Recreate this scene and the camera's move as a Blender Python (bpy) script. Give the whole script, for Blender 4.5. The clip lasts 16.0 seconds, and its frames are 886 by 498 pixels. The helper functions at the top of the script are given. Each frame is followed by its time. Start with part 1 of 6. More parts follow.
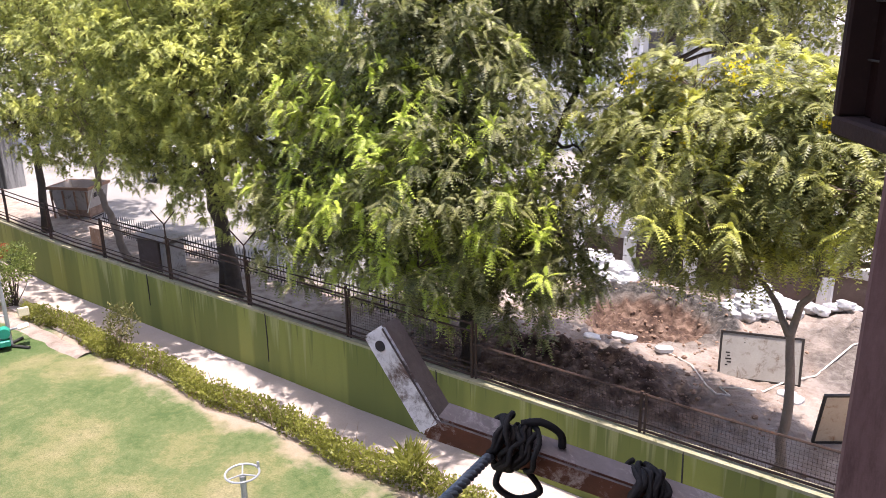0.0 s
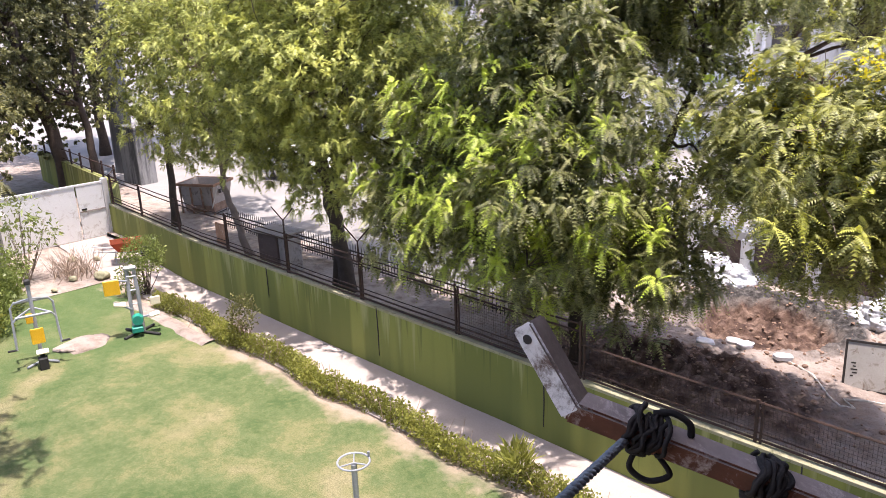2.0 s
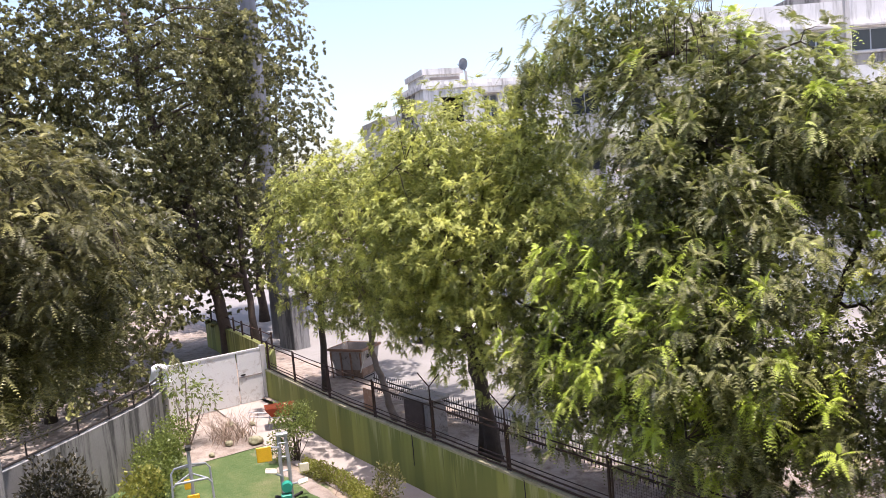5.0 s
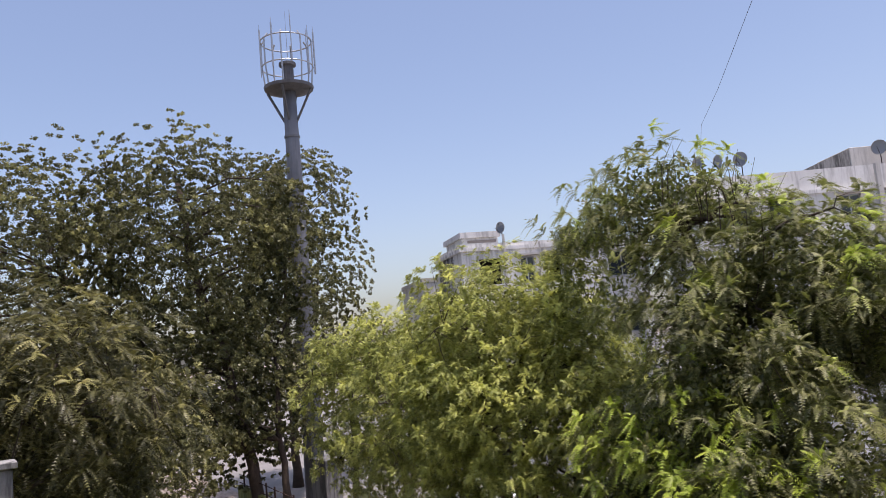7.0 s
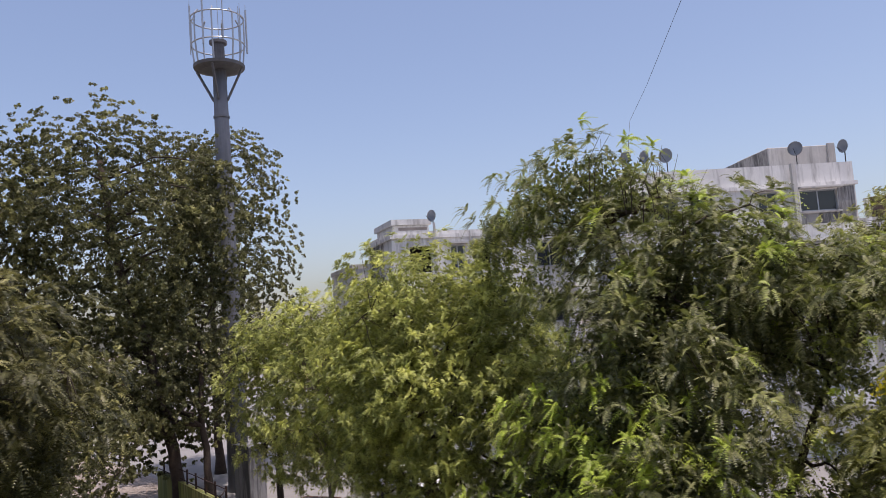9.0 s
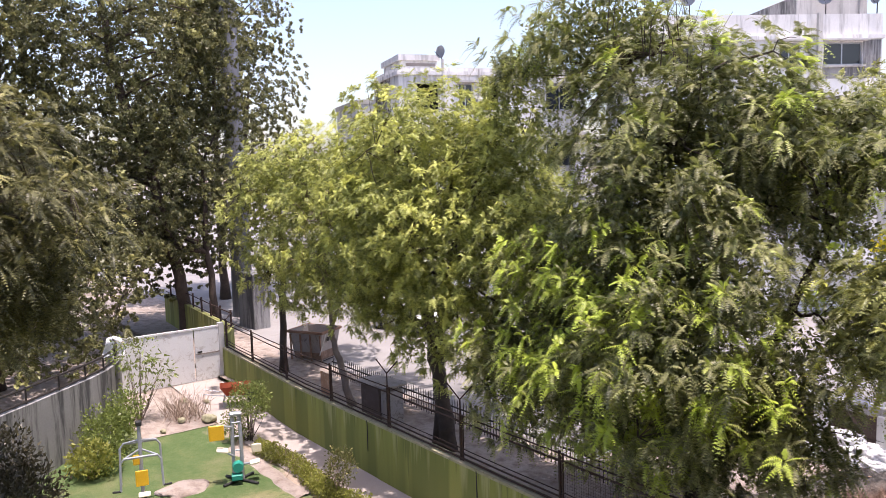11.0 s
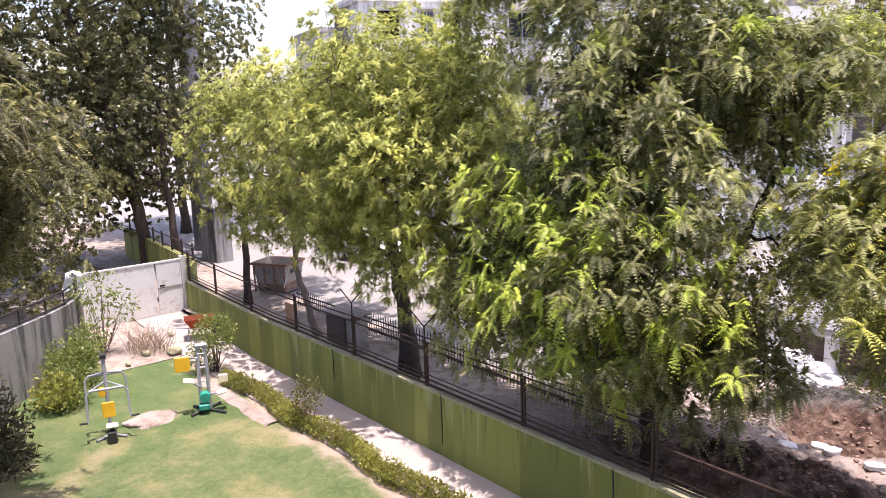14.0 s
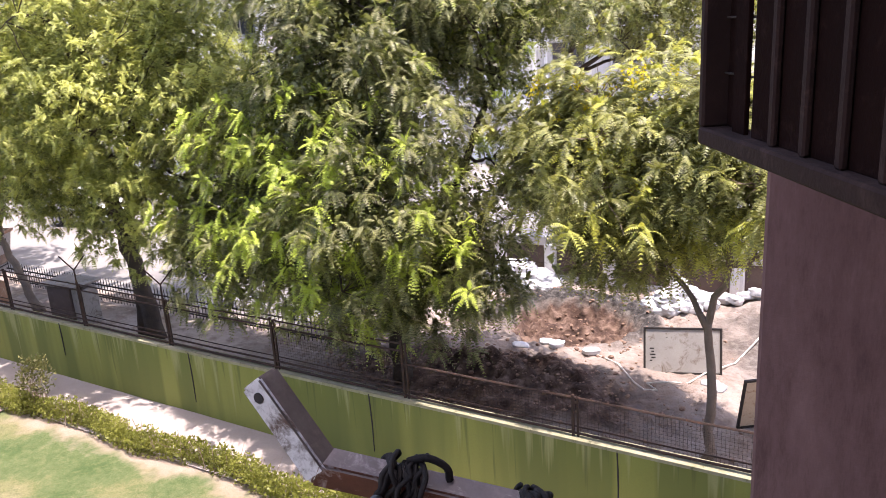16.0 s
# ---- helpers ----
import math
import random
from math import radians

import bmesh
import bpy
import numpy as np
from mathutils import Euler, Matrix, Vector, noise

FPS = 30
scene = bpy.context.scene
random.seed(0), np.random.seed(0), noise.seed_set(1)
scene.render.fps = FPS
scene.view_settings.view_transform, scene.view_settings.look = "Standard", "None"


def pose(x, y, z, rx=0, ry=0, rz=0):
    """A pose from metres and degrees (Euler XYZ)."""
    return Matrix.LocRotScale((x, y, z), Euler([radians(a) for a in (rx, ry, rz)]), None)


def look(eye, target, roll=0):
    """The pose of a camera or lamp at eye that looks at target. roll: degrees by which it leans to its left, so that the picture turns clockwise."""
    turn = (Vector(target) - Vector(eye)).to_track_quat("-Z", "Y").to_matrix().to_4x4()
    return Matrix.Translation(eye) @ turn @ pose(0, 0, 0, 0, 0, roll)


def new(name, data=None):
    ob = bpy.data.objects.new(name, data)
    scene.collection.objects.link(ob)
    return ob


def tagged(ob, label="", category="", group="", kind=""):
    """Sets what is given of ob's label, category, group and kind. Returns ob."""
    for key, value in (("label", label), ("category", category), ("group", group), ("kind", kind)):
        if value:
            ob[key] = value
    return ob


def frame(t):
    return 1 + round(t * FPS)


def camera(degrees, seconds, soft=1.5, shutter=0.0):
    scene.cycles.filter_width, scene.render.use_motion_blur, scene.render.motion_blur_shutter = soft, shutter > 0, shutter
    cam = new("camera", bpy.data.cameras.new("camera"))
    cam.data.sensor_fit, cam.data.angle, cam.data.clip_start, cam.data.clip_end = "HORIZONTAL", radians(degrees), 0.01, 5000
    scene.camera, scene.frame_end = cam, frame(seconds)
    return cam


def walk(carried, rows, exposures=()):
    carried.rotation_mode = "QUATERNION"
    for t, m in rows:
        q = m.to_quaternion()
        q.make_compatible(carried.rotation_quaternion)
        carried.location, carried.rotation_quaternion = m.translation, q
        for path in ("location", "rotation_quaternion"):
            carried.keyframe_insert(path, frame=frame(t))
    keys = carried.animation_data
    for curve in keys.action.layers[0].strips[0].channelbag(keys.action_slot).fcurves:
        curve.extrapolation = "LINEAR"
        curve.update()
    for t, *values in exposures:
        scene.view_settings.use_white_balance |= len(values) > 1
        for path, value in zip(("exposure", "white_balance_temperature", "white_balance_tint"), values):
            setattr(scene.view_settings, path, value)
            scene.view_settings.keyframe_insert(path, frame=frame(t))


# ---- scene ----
from collections import defaultdict

# ------------------------------------------------------------------ camera
cam = camera(59.12, 16.0, soft=0.7)
# seconds, place, turn
ROWS = [
    (0.0, 0.019, 0.061, 7.358, 72.62, 0.72, 37.30),
    (0.5, 0.026, 0.036, 7.368, 72.29, 1.24, 39.02),
    (1.0, -0.009, 0.066, 7.353, 72.44, 1.99, 41.54),
    (1.5, -0.015, 0.055, 7.358, 72.59, 1.98, 43.25),
    (2.0, 0.052, -0.046, 7.399, 72.68, 2.09, 45.07),
    (2.5, -0.049, 0.015, 7.369, 73.06, 2.35, 47.56),
    (3.0, -0.021, 0.004, 7.380, 74.50, 2.89, 49.89),
    (3.5, -0.041, 0.031, 7.382, 77.31, 3.43, 51.68),
    (4.0, -0.020, -0.005, 7.416, 80.41, 4.26, 53.47),
    (4.2, -0.054, -0.017, 7.436, 81.30, 4.53, 53.90),
    (6.3, -0.069, 0.021, 7.607, 92.49, 5.46, 57.72),
    (6.5, -0.065, 0.022, 7.604, 93.87, 5.51, 58.28),
    (7.0, -0.029, 0.007, 7.626, 96.79, 5.11, 57.91),
    (7.5, -0.002, -0.000, 7.632, 98.08, 5.03, 57.39),
    (8.0, -0.018, 0.020, 7.630, 99.05, 5.35, 57.41),
    (8.5, 0.009, 0.009, 7.637, 98.65, 5.05, 55.98),
    (9.0, 0.016, 0.011, 7.598, 95.48, 4.25, 52.73),
    (9.5, -0.047, 0.060, 7.565, 89.95, 3.12, 51.84),
    (10.0, -0.085, 0.062, 7.535, 87.04, 2.58, 52.35),
    (10.2, -0.083, 0.061, 7.534, 86.18, 2.14, 52.26),
    (12.3, -0.119, 0.084, 7.485, 81.78, 1.32, 54.04),
    (12.5, -0.113, 0.066, 7.484, 81.51, 1.26, 54.05),
    (13.0, -0.086, 0.051, 7.474, 80.87, 1.26, 53.97),
    (13.5, -0.061, 0.055, 7.457, 79.99, 1.34, 52.89),
    (14.0, -0.049, 0.044, 7.444, 78.92, 1.76, 50.28),
    (14.5, -0.019, 0.049, 7.393, 77.73, 2.22, 45.00),
    (15.0, 0.068, 0.050, 7.393, 75.99, 3.47, 39.26),
    (15.5, 0.060, 0.081, 7.387, 74.50, 3.57, 34.52),
    (16.0, 0.066, 0.092, 7.380, 73.68, 3.64, 30.69),
]
EXPOSURES = [(0.0, 0.97, 6550, 21), (2.5, 0.91, 6550, 21), (4.2, 0.84, 6550, 21), (6.5, -0.05, 6600, 21), (9.0, -0.36, 6550, 21), (9.5, -0.26, 6550, 21),
             (10.2, 0.20, 6550, 22), (12.3, 0.78, 6600, 27), (14.5, 0.90, 6600, 26), (16.0, 1.07, 6600, 24)]
walk(cam, [(t, pose(x, y, z, rx, ry, rz)) for t, x, y, z, rx, ry, rz in ROWS], EXPOSURES)

# ------------------------------------------------------------------ sky and sun
SUN_FROM = Vector((0.16, 0.03, 1.0)).normalized()
world = bpy.data.worlds.new("sky")
scene.world = world
world.use_nodes = True
wn = world.node_tree
sky = wn.nodes.new("ShaderNodeTexSky")
sky.sky_type = "NISHITA"
sky.sun_disc = False
sky.sun_elevation = math.asin(SUN_FROM.z)
sky.sun_rotation = math.atan2(SUN_FROM.x, SUN_FROM.y)
sky.air_density, sky.dust_density, sky.ozone_density = 1.0, 2.5, 1.0
wn.links.new(sky.outputs[0], wn.nodes["Background"].inputs[0])
wn.nodes["Background"].inputs[1].default_value = 0.215
sun = new("sun", bpy.data.lights.new("sun", "SUN"))
sun.data.energy, sun.data.angle, sun.data.color = 5.0, radians(0.53), (1.0, 0.95, 0.87)
sun.matrix_world = look(SUN_FROM * 60, (0, 0, 0))


# ------------------------------------------------------------------ materials
class Nodes:
    """A small builder for node materials."""

    def __init__(self, name):
        self.m = bpy.data.materials.new(name)
        self.m.use_nodes = True
        self.t = self.m.node_tree
        self.p = self.t.nodes["Principled BSDF"]
        self.out = self.t.nodes["Material Output"]
        self.co = self.t.nodes.new("ShaderNodeTexCoord").outputs["Object"]

    def node(self, kind, **values):
        n = self.t.nodes.new(kind)
        for k, v in values.items():
            n.inputs[k].default_value = v
        return n

    def link(self, a, b):
        self.t.links.new(a, b)

    def scaled(self, scale):
        n = self.node("ShaderNodeMapping")
        n.inputs["Scale"].default_value = scale
        self.link(self.co, n.inputs["Vector"])
        return n.outputs[0]

    def noise(self, scale, detail=5.0, rough=0.6, stretch=None, warp=0.0):
        n = self.node("ShaderNodeTexNoise", Scale=scale, Detail=detail, Roughness=rough, Distortion=warp)
        self.link(self.scaled(stretch) if stretch else self.co, n.inputs["Vector"])
        return n.outputs["Fac"]

    def ramp(self, fac, *stops):
        n = self.t.nodes.new("ShaderNodeValToRGB")
        e = n.color_ramp.elements
        while len(e) < len(stops):
            e.new(0.5)
        for el, (at, col) in zip(e, stops):
            el.position = at
            el.color = (*col, 1) if len(col) == 3 else col
        self.link(fac, n.inputs[0])
        return n.outputs[0]

    def grey(self, fac, a, b, lo=0.0, hi=1.0):
        n = self.node("ShaderNodeMapRange")
        for k, v in zip(("From Min", "From Max", "To Min", "To Max"), (a, b, lo, hi)):
            n.inputs[k].default_value = v
        self.link(fac, n.inputs[0])
        return n.outputs[0]

    def mix(self, fac, a, b, mode="MIX"):
        n = self.t.nodes.new("ShaderNodeMix")
        n.data_type, n.blend_type = "RGBA", mode
        if isinstance(fac, float):
            n.inputs[0].default_value = fac
        else:
            self.link(fac, n.inputs[0])
        for s, v in ((n.inputs[6], a), (n.inputs[7], b)):
            if isinstance(v, tuple):
                s.default_value = (*v, 1)
            else:
                self.link(v, s)
        return n.outputs[2]

    def bump(self, height, strength=0.4, distance=0.02):
        n = self.node("ShaderNodeBump", Strength=strength, Distance=distance)
        self.link(height, n.inputs["Height"])
        self.link(n.outputs[0], self.p.inputs["Normal"])

    def done(self, colour, rough=0.8, metal=0.0, spec=0.3):
        if isinstance(colour, tuple):
            self.p.inputs["Base Color"].default_value = (*colour, 1)
        else:
            self.link(colour, self.p.inputs["Base Color"])
        if isinstance(rough, float):
            self.p.inputs["Roughness"].default_value = rough
        else:
            self.link(rough, self.p.inputs["Roughness"])
        self.p.inputs["Metallic"].default_value = metal
        self.p.inputs["Specular IOR Level"].default_value = spec
        return self.m


def mottled(name, a, b, scale=4.0, rough=0.8, metal=0.0, bump=0.3, fine=40.0, stain=None, distance=0.01, spec=0.3):
    """Two tones in broad patches, grain over them, and stains."""
    n = Nodes(name)
    broad = n.noise(scale, 6.0, 0.65)
    col = n.ramp(broad, (0.3, a), (0.7, b))
    grain = n.noise(fine, 4.0, 0.7)
    col = n.mix(n.grey(grain, 0.3, 0.7, 0.0, 0.35), col, tuple(0.55 * c for c in a))
    if stain:
        spots = n.noise(scale * 2.3, 8.0, 0.75, warp=0.6)
        col = n.mix(n.grey(spots, 0.54, 0.68), col, stain)
    n.bump(grain, bump, distance)
    return n.done(col, rough, metal, spec)


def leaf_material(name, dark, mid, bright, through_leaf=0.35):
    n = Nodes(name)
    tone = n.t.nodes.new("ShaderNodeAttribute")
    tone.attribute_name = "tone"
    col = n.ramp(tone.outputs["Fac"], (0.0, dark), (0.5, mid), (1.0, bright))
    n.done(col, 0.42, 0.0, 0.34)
    tr = n.t.nodes.new("ShaderNodeBsdfTranslucent")
    warm = n.mix(0.4, col, bright)
    n.link(warm, tr.inputs[0])
    mx = n.t.nodes.new("ShaderNodeMixShader")
    mx.inputs[0].default_value = through_leaf
    n.link(n.p.outputs[0], mx.inputs[1])
    n.link(tr.outputs[0], mx.inputs[2])
    n.link(mx.outputs[0], n.out.inputs[0])
    return n.m


def lawn_material():
    n = Nodes("lawn")
    broad = n.noise(0.26, 4.0, 0.6, warp=0.7)
    mid = n.noise(1.04, 5.6, 0.576)
    tuft = n.noise(6.5, 6.0, 0.75, warp=0.4)
    fine = n.noise(34.0, 5.0, 0.85)
    both = n.mix(0.42, broad, mid)
    col = n.ramp(both, (0.41, (0.08, 0.132, 0.044)), (0.50, (0.136, 0.176, 0.072)), (0.55, (0.232, 0.228, 0.104)), (0.63, (0.344, 0.292, 0.172)))
    col = n.mix(n.grey(tuft, 0.47, 0.62, 0.0, 0.32), col, (0.288, 0.264, 0.128))
    col = n.mix(n.grey(tuft, 0.50, 0.36, 0.0, 0.4), col, (0.056, 0.104, 0.024))
    col = n.mix(n.grey(fine, 0.40, 0.62, 0.0, 0.6), col, (0.06, 0.088, 0.024))
    place = n.t.nodes.new("ShaderNodeSeparateXYZ")
    n.link(n.co, place.inputs[0])
    lush = n.node("ShaderNodeMath")
    lush.operation = "MULTIPLY_ADD"
    n.link(both, lush.inputs[0])
    lush.inputs[1].default_value = 9.0
    n.link(place.outputs["X"], lush.inputs[2])
    grass = n.ramp(fine, (0.3, (0.04, 0.096, 0.024)), (0.7, (0.096, 0.152, 0.048)))
    col = n.mix(n.grey(lush.outputs[0], -12.0, -13.6, 0.0, 0.5), col, grass)
    edge = n.node("ShaderNodeMath")
    edge.operation = "MULTIPLY_ADD"
    n.link(mid, edge.inputs[0])
    edge.inputs[1].default_value = 1.9
    n.link(place.outputs["Y"], edge.inputs[2])
    bare = n.ramp(fine, (0.3, (0.32, 0.24, 0.176)), (0.7, (0.448, 0.36, 0.28)))
    col = n.mix(n.grey(edge.outputs[0], 8.6, 9.0), col, bare)
    n.bump(fine, 0.9, 0.04)
    return n.done(col, 0.9)


def wall_green_material():
    """Olive limewash: broad flat bands with crisp upright edges, pale and dark drips that start under the coping."""
    n = Nodes("green_limewash")
    place = n.t.nodes.new("ShaderNodeSeparateXYZ")
    n.link(n.co, place.inputs[0])

    def with_height(fac, weight):
        m = n.node("ShaderNodeMath")
        m.operation = "MULTIPLY_ADD"
        n.link(place.outputs["Z"], m.inputs[0])
        m.inputs[1].default_value = weight
        n.link(fac, m.inputs[2])
        return m.outputs[0]

    broad = n.noise(0.48, 4.0, 0.48)
    col = n.ramp(broad, (0.3, (0.2, 0.22, 0.0528)), (0.7, (0.24, 0.252, 0.0656)))
    band = n.noise(1.0, 2.0, 0.45, stretch=(0.62, 0.62, 0.02))
    col = n.mix(n.grey(band, 0.475, 0.505, 0.0, 0.8), col, (0.132, 0.152, 0.04))
    soft = n.noise(1.0, 3.0, 0.6, stretch=(1.5, 1.5, 0.10))
    col = n.mix(n.grey(soft, 0.50, 0.66, 0.0, 0.55), col, (0.124, 0.144, 0.04))
    drip = n.noise(1.0, 3.0, 0.6, stretch=(4.2, 4.2, 0.16))
    col = n.mix(n.grey(with_height(drip, 0.16), 0.73, 0.83, 0.0, 0.6), col, (0.336, 0.336, 0.152))
    run = n.noise(1.3, 3.0, 0.6, stretch=(6.5, 6.5, 0.2))
    col = n.mix(n.grey(with_height(run, 0.14), 0.75, 0.83, 0.0, 0.5), col, (0.068, 0.08, 0.028))
    fine = n.noise(45.0, 5.0, 0.7)
    col = n.mix(n.grey(fine, 0.45, 0.7, 0.0, 0.22), col, (0.136, 0.144, 0.048))
    n.bump(fine, 0.25, 0.01)
    return n.done(col, 0.9)


def concrete_streaked(name, base, dirt, amount=0.8, lo=0.5, hi=0.68):
    n = Nodes(name)
    broad = n.noise(0.6, 6.0, 0.65)
    col = n.mix(n.grey(broad, 0.35, 0.7), base, tuple(0.78 * c for c in base))
    streak = n.noise(1.0, 6.0, 0.7, stretch=(2.6, 2.6, 0.24))
    col = n.mix(n.grey(streak, lo, hi, 0.0, amount), col, dirt)
    pale = n.noise(1.0, 5.0, 0.7, stretch=(7.0, 7.0, 0.5))
    col = n.mix(n.grey(pale, 0.57, 0.68, 0.0, 0.3), col, tuple(min(0.85, 1.3 * c) for c in base))
    fine = n.noise(30.0, 5.0, 0.75)
    col = n.mix(n.grey(fine, 0.4, 0.7, 0.0, 0.25), col, dirt)
    n.bump(fine, 0.35, 0.012)
    return n.done(col, 0.9)


def dirt_material():
    n = Nodes("soil")
    fresh = n.t.nodes.new("ShaderNodeAttribute")
    fresh.attribute_name = "fresh"
    broad = n.noise(0.287, 4.1, 0.492)
    clod = n.noise(3.28, 6.56, 0.5904)
    fine = n.noise(22.0, 6.0, 0.8)
    col = n.ramp(broad, (0.35, (0.27, 0.225, 0.194)), (0.6, (0.37, 0.315, 0.275)))
    col = n.mix(n.grey(clod, 0.45, 0.66, 0.0, 0.7), col, (0.1558, 0.1107, 0.0861))
    col = n.mix(n.grey(fine, 0.45, 0.7, 0.0, 0.5), col, (0.35, 0.29, 0.245))
    dug = n.ramp(clod, (0.36, (0.0328, 0.018, 0.0131)), (0.5, (0.0861, 0.0517, 0.0377)), (0.64, (0.1804, 0.1214, 0.0918)))
    col = n.mix(fresh.outputs["Fac"], col, dug)
    rim = n.t.nodes.new("ShaderNodeAttribute")
    rim.attribute_name = "rim"
    crumb = n.noise(7.38, 4.92, 0.656)
    col = n.mix(rim.outputs["Fac"], col, n.ramp(crumb, (0.36, (0.018, 0.0165, 0.0155)), (0.5, (0.05, 0.045, 0.042)), (0.64, (0.12, 0.11, 0.102))))
    n.bump(clod, 1.0, 0.14)
    return n.done(col, 0.95)


def dug_material():
    n = Nodes("dug_soil")
    clod = n.noise(3.0, 7.0, 0.75)
    col = n.ramp(clod, (0.3, (0.095, 0.055, 0.038)), (0.7, (0.34, 0.23, 0.17)))
    n.bump(n.noise(30.0, 5.0, 0.8), 0.7, 0.02)
    return n.done(col, 0.95)


def mauve_material():
    n = Nodes("mauve_plaster")
    broad = n.noise(2.0, 6.0, 0.7, stretch=(1.0, 1.0, 0.5))
    spot = n.noise(1.0, 7.0, 0.75, stretch=(11.0, 11.0, 2.6))
    fine = n.noise(60.0, 5.0, 0.7)
    col = n.ramp(broad, (0.3, (0.108, 0.0576, 0.0544)), (0.7, (0.164, 0.0944, 0.0896)))
    col = n.mix(n.grey(spot, 0.5, 0.66, 0.0, 0.65), col, (0.068, 0.0352, 0.0336))
    col = n.mix(n.grey(spot, 0.48, 0.30, 0.0, 0.45), col, (0.216, 0.132, 0.124))
    n.bump(fine, 0.4, 0.006)
    return n.done(col, 0.9)


